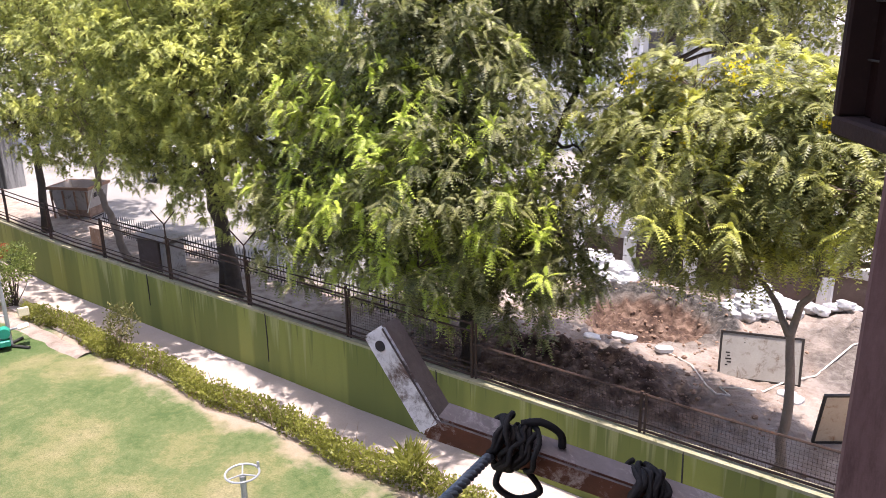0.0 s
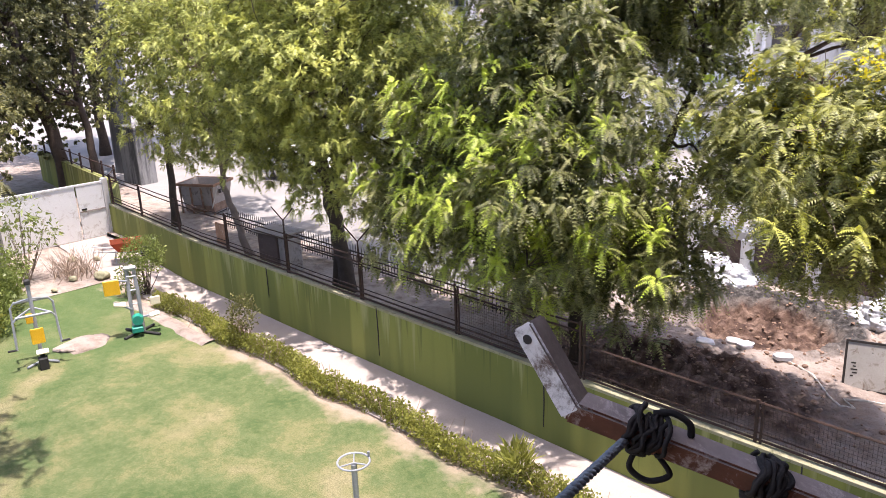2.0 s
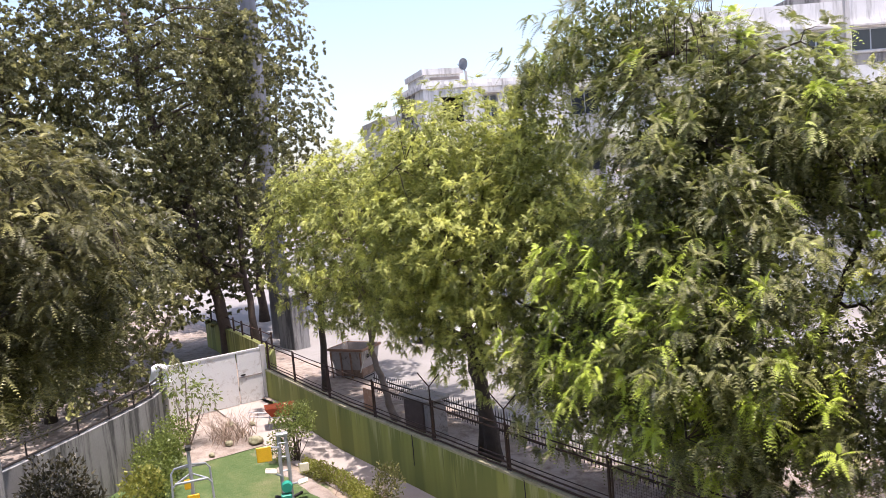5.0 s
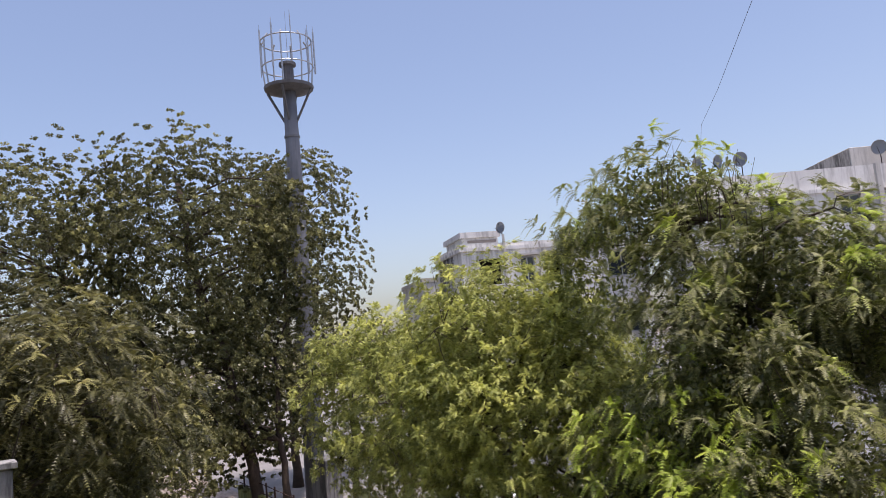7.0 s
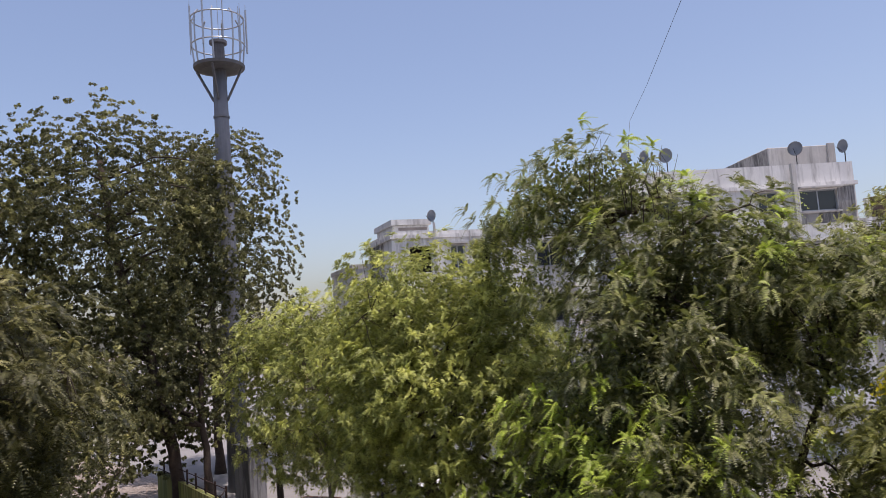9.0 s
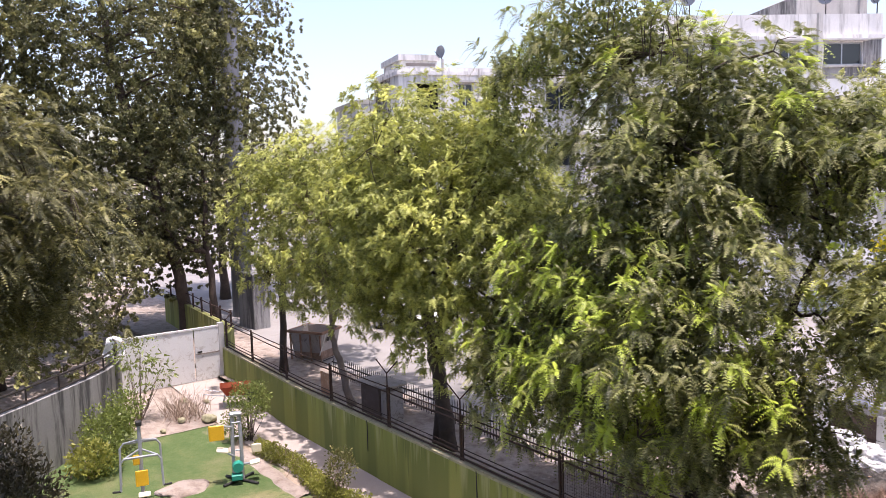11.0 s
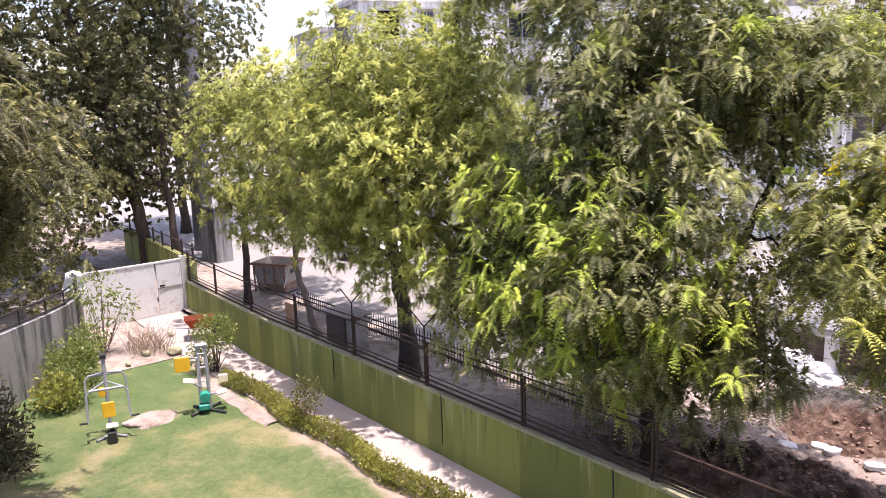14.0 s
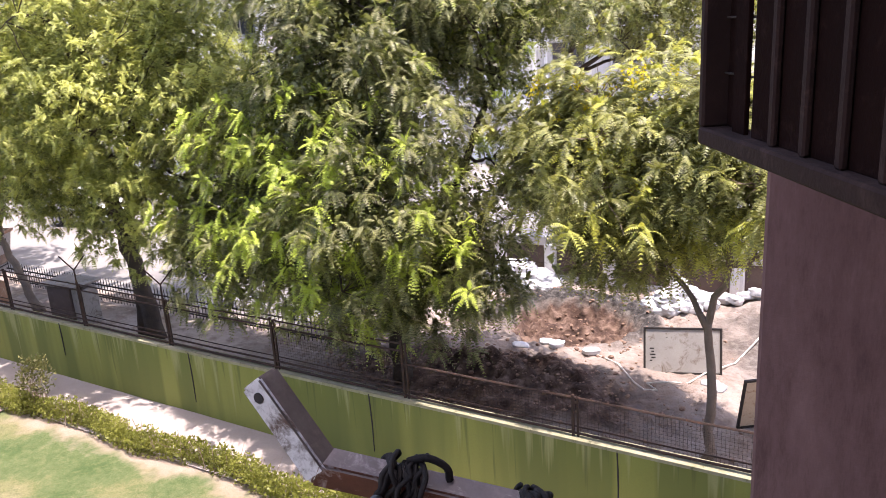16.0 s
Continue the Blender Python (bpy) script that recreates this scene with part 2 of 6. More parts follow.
M = dict(
    lawn=lawn_material(),
    green=wall_green_material(),
    dirt=dirt_material(),
    dug=dug_material(),
    path=mottled("path_concrete", (0.41, 0.3526, 0.3198), (0.3444, 0.2952, 0.2665), 0.8, 0.9, bump=0.3, fine=30, stain=(0.328, 0.2788, 0.2378)),
    road=mottled("dusty_road", (0.30, 0.285, 0.275), (0.22, 0.207, 0.198), 0.3, 0.9, bump=0.2, fine=18, stain=(0.19, 0.1757, 0.1615)),
    coping=mottled("coping_mortar", (0.368, 0.344, 0.24), (0.216, 0.208, 0.112), 3.0, 0.9, fine=18, stain=(0.104, 0.112, 0.048)),
    grey_wall=concrete_streaked("weathered_grey_plaster", (0.336, 0.328, 0.32), (0.068, 0.068, 0.068), 0.9, 0.46, 0.58),
    white_wall=concrete_streaked("weathered_white_plaster", (0.82, 0.81, 0.79), (0.26, 0.25, 0.24), 0.8),
    cream_wall=concrete_streaked("weathered_cream_plaster", (0.62, 0.60, 0.57), (0.22, 0.21, 0.2), 0.7),
    mauve_wall=mauve_material(),
    gate=mottled("white_gate_paint", (0.731, 0.731, 0.7225), (0.68, 0.68, 0.6715), 1.5, 0.6, bump=0.1, stain=(0.3825, 0.34, 0.2975)),
    rust=mottled("rusty_iron", (0.062, 0.036, 0.028), (0.035, 0.024, 0.02), 6.0, 0.8, 0.1, fine=60, stain=(0.11, 0.05, 0.03)),
    iron=mottled("dark_iron", (0.05, 0.042, 0.038), (0.032, 0.028, 0.026), 5.0, 0.6, 0.3, fine=60),
    shutter=mottled("brown_shutter_paint", (0.0112, 0.0036, 0.0026), (0.0072, 0.0024, 0.0018), 6.0, 1.0, spec=0.08, bump=0.2, fine=70, stain=(0.0224, 0.0104, 0.008)),
    shutter_rail=mottled("worn_shutter_paint", (0.0255, 0.0101, 0.0073), (0.0158, 0.0064, 0.0046), 6.0, 0.9, bump=0.2, fine=70, stain=(0.045, 0.0225, 0.0173)),
    steel=mottled("galvanised_steel", (0.45, 0.47, 0.50), (0.36, 0.38, 0.41), 3.0, 0.45, 0.7, fine=50, bump=0.1),
    tower_steel=mottled("weathered_tower_steel", (0.17, 0.17, 0.18), (0.11, 0.11, 0.12), 3.0, 0.6, 0.3),
    pole=concrete_streaked("grey_pole_paint", (0.21, 0.22, 0.245), (0.12, 0.12, 0.125), 0.8, 0.45, 0.62),
    bark=mottled("bark", (0.10, 0.075, 0.058), (0.055, 0.042, 0.035), 5.0, 0.95, bump=0.9, fine=28, distance=0.03),
    pale_bark=mottled("pale_bark", (0.27, 0.21, 0.165), (0.17, 0.13, 0.105), 4.0, 0.95, bump=0.8, fine=25, distance=0.03),
    sack=mottled("white_woven_sack", (0.68, 0.68, 0.6885), (0.578, 0.578, 0.595), 5.0, 0.7, bump=0.5, fine=30, stain=(0.425, 0.3825, 0.34)),
    tin=mottled("white_tin_board", (0.425, 0.3995, 0.3655), (0.34, 0.3187, 0.289), 2.0, 0.6, bump=0.1, stain=(0.17, 0.1275, 0.0935)),
    ochre_tin=mottled("ochre_board", (0.62, 0.50, 0.36), (0.50, 0.38, 0.26), 2.0, 0.7, bump=0.1, stain=(0.30, 0.15, 0.07)),
    yellow=mottled("yellow_plastic", (0.85, 0.50, 0.03), (0.78, 0.44, 0.03), 5.0, 0.4, bump=0.05),
    teal=mottled("green_plastic", (0.02, 0.30, 0.22), (0.02, 0.24, 0.18), 5.0, 0.4, bump=0.05),
    cream=mottled("cream_plastic", (0.78, 0.72, 0.55), (0.70, 0.64, 0.48), 5.0, 0.5, bump=0.05),
    grey_tube=mottled("grey_painted_tube", (0.36, 0.38, 0.41), (0.28, 0.30, 0.33), 5.0, 0.4, 0.2, bump=0.05),
    black=mottled("black_rubber", (0.025, 0.025, 0.025), (0.04, 0.04, 0.04), 8.0, 0.7, bump=0.2),
    red=mottled("faded_red_paint", (0.45, 0.11, 0.05), (0.36, 0.09, 0.045), 6.0, 0.6, bump=0.15, stain=(0.2, 0.08, 0.05)),
    dark=mottled("dark_recess", (0.045, 0.04, 0.04), (0.03, 0.028, 0.028), 3.0, 0.8),
    brown_panel=mottled("brown_panel", (0.17, 0.12, 0.10), (0.11, 0.08, 0.07), 2.0, 0.8, stain=(0.18, 0.14, 0.12)),
    grey_metal=mottled("old_grey_paint", (0.40, 0.35, 0.32), (0.30, 0.265, 0.24), 2.0, 0.8, stain=(0.12, 0.09, 0.07)),
    rope=mottled("blue_grey_rope", (0.16, 0.20, 0.23), (0.09, 0.11, 0.13), 30.0, 0.95, bump=0.8, fine=200, distance=0.002),
    knot=mottled("dark_rope", (0.030, 0.027, 0.025), (0.012, 0.011, 0.011), 20.0, 0.95, bump=0.8, fine=200, distance=0.002),
    cable=mottled("pale_hose", (0.62, 0.58, 0.52), (0.5, 0.46, 0.4), 8.0, 0.7),
    plastic_sheet=mottled("white_plastic_sheet", (0.85, 0.85, 0.86), (0.78, 0.78, 0.79), 4.0, 0.4, bump=0.3),
    neem=leaf_material("light_leaf", (0.085, 0.105, 0.025), (0.46, 0.49, 0.14), (0.67, 0.68, 0.18), 0.34),
    deep=leaf_material("deep_leaf", (0.035, 0.044, 0.018), (0.29, 0.285, 0.125), (0.46, 0.57, 0.075), 0.28),
    olive=leaf_material("olive_leaf", (0.05, 0.058, 0.02), (0.33, 0.34, 0.12), (0.62, 0.63, 0.10), 0.28),
    ficus=leaf_material("broad_leaf", (0.045, 0.05, 0.02), (0.155, 0.155, 0.06), (0.36, 0.35, 0.13), 0.24),
    acacia=leaf_material("acacia_leaf", (0.035, 0.036, 0.014), (0.145, 0.14, 0.05), (0.34, 0.32, 0.11), 0.24),
    hedge=leaf_material("hedge_leaf", (0.112, 0.124, 0.024), (0.28, 0.292, 0.06), (0.464, 0.448, 0.136), 0.40),
    shrub=leaf_material("shrub_leaf", (0.068, 0.0935, 0.0238), (0.17, 0.2167, 0.0553), (0.323, 0.3655, 0.102), 0.35),
    # leaf colour darkened to carry the shade of the lawn's corner
    shade_leaf=leaf_material("shaded_dark_leaf", (0.022, 0.019, 0.012), (0.062, 0.054, 0.03), (0.13, 0.115, 0.06), 0.12),
    bloom=leaf_material("yellow_bloom", (0.62, 0.50, 0.02), (0.76, 0.62, 0.02), (0.86, 0.74, 0.05), 0.3),
    rust_roof=mottled("rusted_roof_sheet", (0.30, 0.17, 0.11), (0.22, 0.12, 0.08), 3.0, 0.85, stain=(0.36, 0.28, 0.23)),
    twig=mottled("dry_twig", (0.42, 0.32, 0.25), (0.30, 0.22, 0.17), 8.0, 0.95),
)


def glass_material():
    n = Nodes("window_glass")
    return n.done((0.03, 0.035, 0.04), 0.08, 0.0, 0.6)


M["glass"] = glass_material()


# ------------------------------------------------------------------ mesh helpers
def part(name, bm, material, parent=None, label="", smooth=False):
    me = bpy.data.meshes.new(name)
    bm.to_mesh(me)
    bm.free()
    me.materials.append(material)
    if smooth:
        me.shade_smooth()
    ob = new(name, me)
    if parent:
        ob.parent = parent
    return tagged(ob, label) if label else ob


def thing(name, label, category, at=(0, 0, 0), turn=0.0, group="", kind=""):
    ob = new(name)
    ob.matrix_basis = pose(*at, 0, 0, turn)
    ob.empty_display_size = 0.2
    return tagged(ob, label, category, group, kind)


def add_box(bm, lo, hi, bevel=0.0, m=None):
    c = [(a + b) / 2 for a, b in zip(lo, hi)]
    s = [abs(b - a) for a, b in zip(lo, hi)]
    r = bmesh.ops.create_cube(bm, size=1.0)["verts"]
    for v in r:
        v.co = Vector([v.co[i] * s[i] + c[i] for i in range(3)])
    if bevel:
        es = list({e for v in r for e in v.link_edges})
        out = bmesh.ops.bevel(bm, geom=es, offset=bevel, segments=1, affect="EDGES")
        r = list({v for f in out["faces"] for v in f.verts} | {v for v in r if v.is_valid})
    if m is not None:
        bmesh.ops.transform(bm, matrix=m, verts=r)
    return r


def box(lo, hi, bevel=0.0, m=None):
    bm = bmesh.new()
    add_box(bm, lo, hi, bevel, m)
    return bm


def add_tube(bm, points, radii, sides=8, caps=True):
    """A round tube along points, with one radius or one for each point."""
    pts = [Vector([float(c) for c in p]) for p in points]
    if not hasattr(radii, "__len__"):
        radii = [radii] * len(pts)
    rings, side = [], None
    for i, p in enumerate(pts):
        d = (pts[min(i + 1, len(pts) - 1)] - pts[max(i - 1, 0)]).normalized()
        if side is None:
            side = d.orthogonal().normalized()
        side = (side - d * side.dot(d)).normalized()
        up = d.cross(side)
        rings.append([bm.verts.new(p + float(radii[i]) * (math.cos(a) * side + math.sin(a) * up)) for a in [2 * math.pi * k / sides for k in range(sides)]])
    for a, b in zip(rings, rings[1:]):
        for k in range(sides):
            bm.faces.new((a[k], a[(k + 1) % sides], b[(k + 1) % sides], b[k]))
    if caps:
        bm.faces.new(rings[0][::-1])
        bm.faces.new(rings[-1])


def tube(points, radii, sides=8):
    bm = bmesh.new()
    add_tube(bm, points, radii, sides)
    return bm


def ring(centre, radius, thick, axis="z", steps=28, sides=6, part_of=1.0):
    pts = []
    for k in range(steps + 1):
        a = 2 * math.pi * part_of * k / steps
        u, v = radius * math.cos(a), radius * math.sin(a)
        pts.append(Vector(centre) + Vector({"z": (u, v, 0), "y": (u, 0, v), "x": (0, u, v)}[axis]))
    return tube(pts, thick, sides)


def plate(poly, z0, z1):
    """An upright prism over a polygon in x and y."""
    bm = bmesh.new()
    low = [bm.verts.new((x, y, z0)) for x, y in poly]
    top = [bm.verts.new((x, y, z1)) for x, y in poly]
    bm.faces.new(low[::-1])
    bm.faces.new(top)
    n = len(poly)
    for i in range(n):
        bm.faces.new((low[i], low[(i + 1) % n], top[(i + 1) % n], top[i]))
    bmesh.ops.recalc_face_normals(bm, faces=bm.faces[:])
    return bm


def sheet(name, x0, x1, y0, y1, step, height, material, edge=None):
    """A grid of ground with height(x, y)."""
    nx, ny = max(2, int((x1 - x0) / step) + 1), max(2, int((y1 - y0) / step) + 1)
    xs, ys = np.linspace(x0, x1, nx), np.linspace(y0, y1, ny)
    verts = [(x, y, height(x, y)) for y in ys for x in xs]
    faces = [(j * nx + i, j * nx + i + 1, (j + 1) * nx + i + 1, (j + 1) * nx + i) for j in range(ny - 1) for i in range(nx - 1)]
    me = bpy.data.meshes.new(name)
    me.from_pydata(verts, [], faces)
    me.materials.append(material)
    me.shade_smooth()
    return new(name, me)


def soft_noise(x, y, s, seed=0.0):
    return noise.noise(Vector((x * s + seed, y * s - seed, seed * 0.7)))


# ------------------------------------------------------------------ leaves and trees
rng = np.random.default_rng(7)


def unit(v):
    return v / (np.linalg.norm(v, axis=-1, keepdims=True) + 1e-9)


def fronds(base, way, length, pairs, leaf, width, droop, tone):
    """Feathered leaves: for each base and way, a row of paired leaflets. Gives vertices (n, 3, 3) and tones (n, 3)."""
    n = len(base)
    k = (np.arange(pairs) + 1.0) / pairs
    down = np.array([0, 0, -1.0])
    side = unit(np.cross(way, down) + 0.24 * rng.normal(size=(n, 3)))
    stem = base[:, None] + way[:, None] * (length[:, None] * k)[..., None] + down * (droop[:, None] * length[:, None] * k**2)[..., None]
    along = unit(way[:, None] + down * (2 * droop[:, None] * k)[..., None])
    taper = np.sin(np.pi * (0.22 + 0.66 * k))[None, :, None]
    out = []
    for sign in (-1.0, 1.0):
        sd = unit(sign * side[:, None] + 0.42 * along + 0.22 * down)
        w = along * (width * 0.5)
        wild = 1 + 0.12 * rng.normal(size=(n, pairs, 1))
        out.append(np.stack([stem + w, stem + sd * (leaf * taper * wild), stem - w], 2).reshape(-1, 3, 3))
    t = np.concatenate([np.repeat(tone, pairs)] * 2)
    t = np.clip(t + 0.09 * rng.normal(size=len(t)), 0, 1)
    return np.concatenate(out), np.repeat(t[:, None], 3, 1)


def blades(base, way, size, width, tone):
    """Single leaves as folded diamonds."""
    n = len(base)
    side = unit(np.cross(way, rng.normal(size=(n, 3))))
    mid = base + way * (size * 0.5)[:, None]
    mid = mid - way * (size * 0.12)[:, None]
    v = np.stack([mid + side * (width * size)[:, None], base + way * size[:, None], mid - side * (width * size)[:, None]], 1)
    return v, np.repeat(tone[:, None], 3, 1)


def leaf_mesh(name, verts, tones, material, parent=None):
    n, c = verts.shape[:2]
    me = bpy.data.meshes.new(name)
    me.vertices.add(c * n)
    me.vertices.foreach_set("co", verts.astype(np.float32).ravel())
    me.loops.add(c * n)
    me.loops.foreach_set("vertex_index", np.arange(c * n, dtype=np.int32))
    me.polygons.add(n)
    me.polygons.foreach_set("loop_start", np.arange(0, c * n, c, dtype=np.int32))
    a = me.attributes.new("tone", "FLOAT", "POINT")
    a.data.foreach_set("value", tones.astype(np.float32).ravel())
    me.update(calc_edges=True)
    me.materials.append(material)
    ob = new(name, me)
    if parent:
        ob.parent = parent
    return ob


def bend(a, b, sag, wobble, steps=6):
    """A limb's line from a to b."""
    a, b = np.array(a, float), np.array(b, float)
    k = np.linspace(0, 1, steps)[:, None]
    line = a + (b - a) * k + np.array([0, 0, 1.0]) * sag * np.sin(np.pi * k)
    line[1:-1] += rng.normal(size=(steps - 2, 3)) * wobble
    return line


def crown_points(blobs, count, shell=0.55):
    """Clump centres in a crown made of ellipsoids, most of them near its outside, and the way out from the inside."""
    vol = np.array([b[3] * b[4] * b[5] for b in blobs]) ** 0.8
    pick = rng.choice(len(blobs), count, p=vol / vol.sum())
    b = np.array(blobs)[pick]
    d = unit(rng.normal(size=(count, 3)))
    r = shell + (1.08 - shell) * rng.random(count) ** 0.6
    lump = 1 + 0.18 * np.sin(5 * d[:, 0] + 3 * b[:, 0]) * np.sin(4 * d[:, 1] + b[:, 1]) + 0.1 * np.sin(9 * d[:, 2] + b[:, 2])
    return b[:, :3] + d * b[:, 3:] * (r * lump)[:, None], d, r


def gaps(points, share, scale, seed):
    """False inside the hollows of a crown: a share of the clumps, in patches."""
    field = np.array([noise.noise(Vector(p) * scale + Vector((seed, 0, seed))) for p in points.tolist()])
    return field > np.quantile(field, share)


def tree(name, label, base, stems, blobs, clumps, per_clump, style, leaves, bark, thick=0.16, spread=0.42, bright=0.12, limbs=26, shoots=None, sprigs=(), holes=0.1, hole_scale=0.75, tips=2, young_tone=0.6, core=0):
    """A tree: trunk and limbs in one mesh, twigs in another, and a crown of leaves in clumps with gaps between."""
    top = thing(name, label, "tree", base)
    origin = np.array(base, float)
    bm = bmesh.new()
    ends = []
    for order, stem in enumerate(stems):
        line = [np.array(p, float) - origin for p in stem]
        fine = [line[0]]
        for a, b in zip(line, line[1:]):
            fine += list(bend(a, b, 0.0, 0.035, 5))[1:]
        r = np.linspace(thick, thick * 0.42, len(fine)) * (0.62 if order else 1.0)
        r[0] *= 1.35
        add_tube(bm, fine, list(r), 9)
        ends.append((fine, r))
    c, d, r = crown_points(blobs, clumps)
    keep = (c[:, 2] > 1.1) & gaps(c, holes, hole_scale, thick * 50)
    c, d, r = c[keep], d[keep], r[keep]
    c0 = c - origin
    allp = np.array([p for fine, _ in ends for p in fine[len(fine) // 2:]])
    allr = np.array([q for fine, rr in ends for q in rr[len(fine) // 2:]])
    hubs = c0[rng.choice(len(c0), min(limbs, len(c0)), replace=False)] * 1.0
    nodes = []
    for h in hubs:
        dist = np.linalg.norm(allp - h, axis=1) + 0.8 * np.maximum(0, allp[:, 2] - h[2])
        j = int(np.argmin(dist))
        inner = allp[j] + (h - allp[j]) * 0.86
        line = bend(allp[j], inner, 0.12 * np.linalg.norm(h - allp[j]), 0.05, 7)
        rad = np.linspace(min(allr[j] * 0.62, 0.07), 0.014, 7)
        add_tube(bm, line, list(rad), 6)
        nodes += list(line[2:])
    part("trunk", bm, bark, top, smooth=True)
    nodes = np.array(nodes)
    bm = bmesh.new()
    for h in c0[:: max(1, len(c0) // 260)]:
        j = int(np.argmin(np.linalg.norm(nodes - h, axis=1)))
        add_tube(bm, bend(nodes[j], h, 0.06, 0.03, 4), [0.013, 0.010, 0.007, 0.004], 3, False)
    for s in sprigs:
        add_tube(bm, [np.array(p) - origin for p in s], [0.010, 0.006, 0.003][: len(s)], 4, False)
    tagged(part("twig_mass", bm, bark, top), kind="stuff")
    # leaves
    n = len(c0) * per_clump
    ci = np.repeat(np.arange(len(c0)), per_clump)
    out = d[ci]
    each = -(-per_clump // tips)
    shoot = np.repeat(rng.normal(size=(len(c0) * tips, 3)) * spread * np.array([0.6, 0.6, 0.42]), each, 0).reshape(len(c0), -1, 3)[:, :per_clump].reshape(-1, 3)
    basep = c0[ci] + shoot + 0.03 * rng.normal(size=(n, 3))
    axis = unit(out + np.array([0, 0, 0.55]))
    fan = unit(np.cross(axis, unit(rng.normal(size=(n, 3)))))
    way = unit(fan + axis * (0.9 * rng.random(n)[:, None] - 0.1) + 0.25 * out)
    field = np.sin(1.9 * c0[:, 0] + 1.0) * np.sin(2.3 * c0[:, 1] + 2.0) * np.sin(2.1 * c0[:, 2] + 0.5)
    young = (rng.random(len(c0)) < bright * 2.2) & (field > 0.12) & (r > 0.8)
    if shoots:
        near = (((c0 + origin - np.array(shoots[0])) / np.array(shoots[1])) ** 2).sum(1) < 1.0
        young |= near & (r > 0.6) & (rng.random(len(c0)) < 0.42)
    # random tone, darkened towards the inside to suggest shade; young clumps brighter
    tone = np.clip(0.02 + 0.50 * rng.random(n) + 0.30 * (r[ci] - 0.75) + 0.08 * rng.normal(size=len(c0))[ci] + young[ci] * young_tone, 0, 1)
    if style["kind"] == "frond":
        length = style["length"] * (0.65 + 0.6 * rng.random(n))
        v, t = fronds(basep, way, length, style["pairs"], style["leaf"], style["width"], style["droop"] * (0.5 + rng.random(n)), tone)
    else:
        way = unit(way + np.array([0, 0, -0.55]))
        v, t = blades(basep, way, style["size"] * (0.6 + 0.7 * rng.random(n)), style["width"], tone)
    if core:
        # inner leaves, toned dark to paint the shade inside the crown
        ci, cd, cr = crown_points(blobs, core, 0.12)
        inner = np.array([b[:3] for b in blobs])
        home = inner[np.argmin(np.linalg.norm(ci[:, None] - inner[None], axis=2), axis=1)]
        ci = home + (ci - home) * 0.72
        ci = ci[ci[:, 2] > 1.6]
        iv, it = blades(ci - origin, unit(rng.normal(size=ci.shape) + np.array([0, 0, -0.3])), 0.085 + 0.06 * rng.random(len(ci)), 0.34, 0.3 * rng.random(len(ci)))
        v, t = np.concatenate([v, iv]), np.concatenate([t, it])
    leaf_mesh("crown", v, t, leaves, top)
    return top


# ------------------------------------------------------------------ ground
PIT = (-6.45, 16.05)


def park_height(x, y):
    rise = min(max((-21.5 - x) / 5.0, 0.0), 1.0) * 0.30
    return rise + 0.02 * soft_noise(x, y, 0.8)


def pit_reach(x, y):
    """How far from the middle of the pit, 1 at its lip, and how far towards its back."""
    u, v = (x - PIT[0]) / 1.52, (y - PIT[1]) / 1.48
    return math.hypot(u, v) + 0.14 * soft_noise(x, y, 1.4, 2.0) + 0.05 * soft_noise(x, y, 5.0, 1.0), v


def verge_height(x, y):
    """The dug-up verge: a pit with a raised rim, spoil heaps towards the fence."""
    z = 0.42 + 0.05 * soft_noise(x, y, 0.9) + 0.03 * soft_noise(x, y, 3.1, 4.0)
    r, v = pit_reach(x, y)
    collar = math.exp(-((r - 1.16) / 0.17) ** 2) * max(0.15, min(1.0, 0.75 + 0.8 * v))
    z += collar * (0.20 + 0.16 * soft_noise(x, y, 2.6, 7.0) + 0.10 * soft_noise(x, y, 7.0, 4.0))
    z -= 0.36 * max(0.0, min(1.0, (1.02 - r) / 0.22))
    if r < 1.0:
        z += 0.16 * soft_noise(x, y, 2.9, 1.0) + 0.12 * soft_noise(x, y, 6.0, 3.0) + 0.08 * soft_noise(x, y, 13.0, 6.0)
    mound = math.exp(-(((x + 6.4) / 3.0) ** 2 + ((y - 12.7) / 1.1) ** 2))
    z += mound * (0.42 + 0.30 * soft_noise(x, y, 1.5, 5.0) + 0.20 * soft_noise(x, y, 4.6, 9.0) + 0.10 * soft_noise(x, y, 10.5, 3.0))
    z += 0.05 * soft_noise(x, y, 6.0, 12.0) + 0.03 * soft_noise(x, y, 12.0, 2.5)
    heap2 = math.exp(-(((x + 2.2) / 1.6) ** 2 + ((y - 17.2) / 1.3) ** 2))
    z += heap2 * (0.55 + 0.25 * soft_noise(x, y, 2.0, 6.0) + 0.1 * soft_noise(x, y, 6.0, 2.0))
    return z


ground = sheet("ground", -900, 900, -600, 1200, 60, lambda x, y: -0.95, M["dirt"])
tagged(ground, "dry pale earth reaching to the horizon", "ground", kind="structure")
lawn = sheet("lawn", -25.5, 0.2, -9.0, 8.3, 0.5, park_height, M["lawn"])
tagged(lawn, "patchy park lawn, green with dry straw-coloured bare areas", "lawn", kind="structure")
path = sheet("path", -27.0, 0.3, 8.14, 9.72, 0.6, lambda x, y: park_height(x, y) + 0.03, M["path"])
tagged(path, "pale dusty concrete footpath along the green wall", "path", kind="structure")
verge = sheet("verge", -12.5, 3.0, 9.75, 19.5, 0.065, verge_height, M["dirt"])
fresh = verge.data.attributes.new("fresh", "FLOAT", "POINT")
rim = verge.data.attributes.new("rim", "FLOAT", "POINT")
fresh, rim = verge.data.attributes["fresh"], verge.data.attributes["rim"]
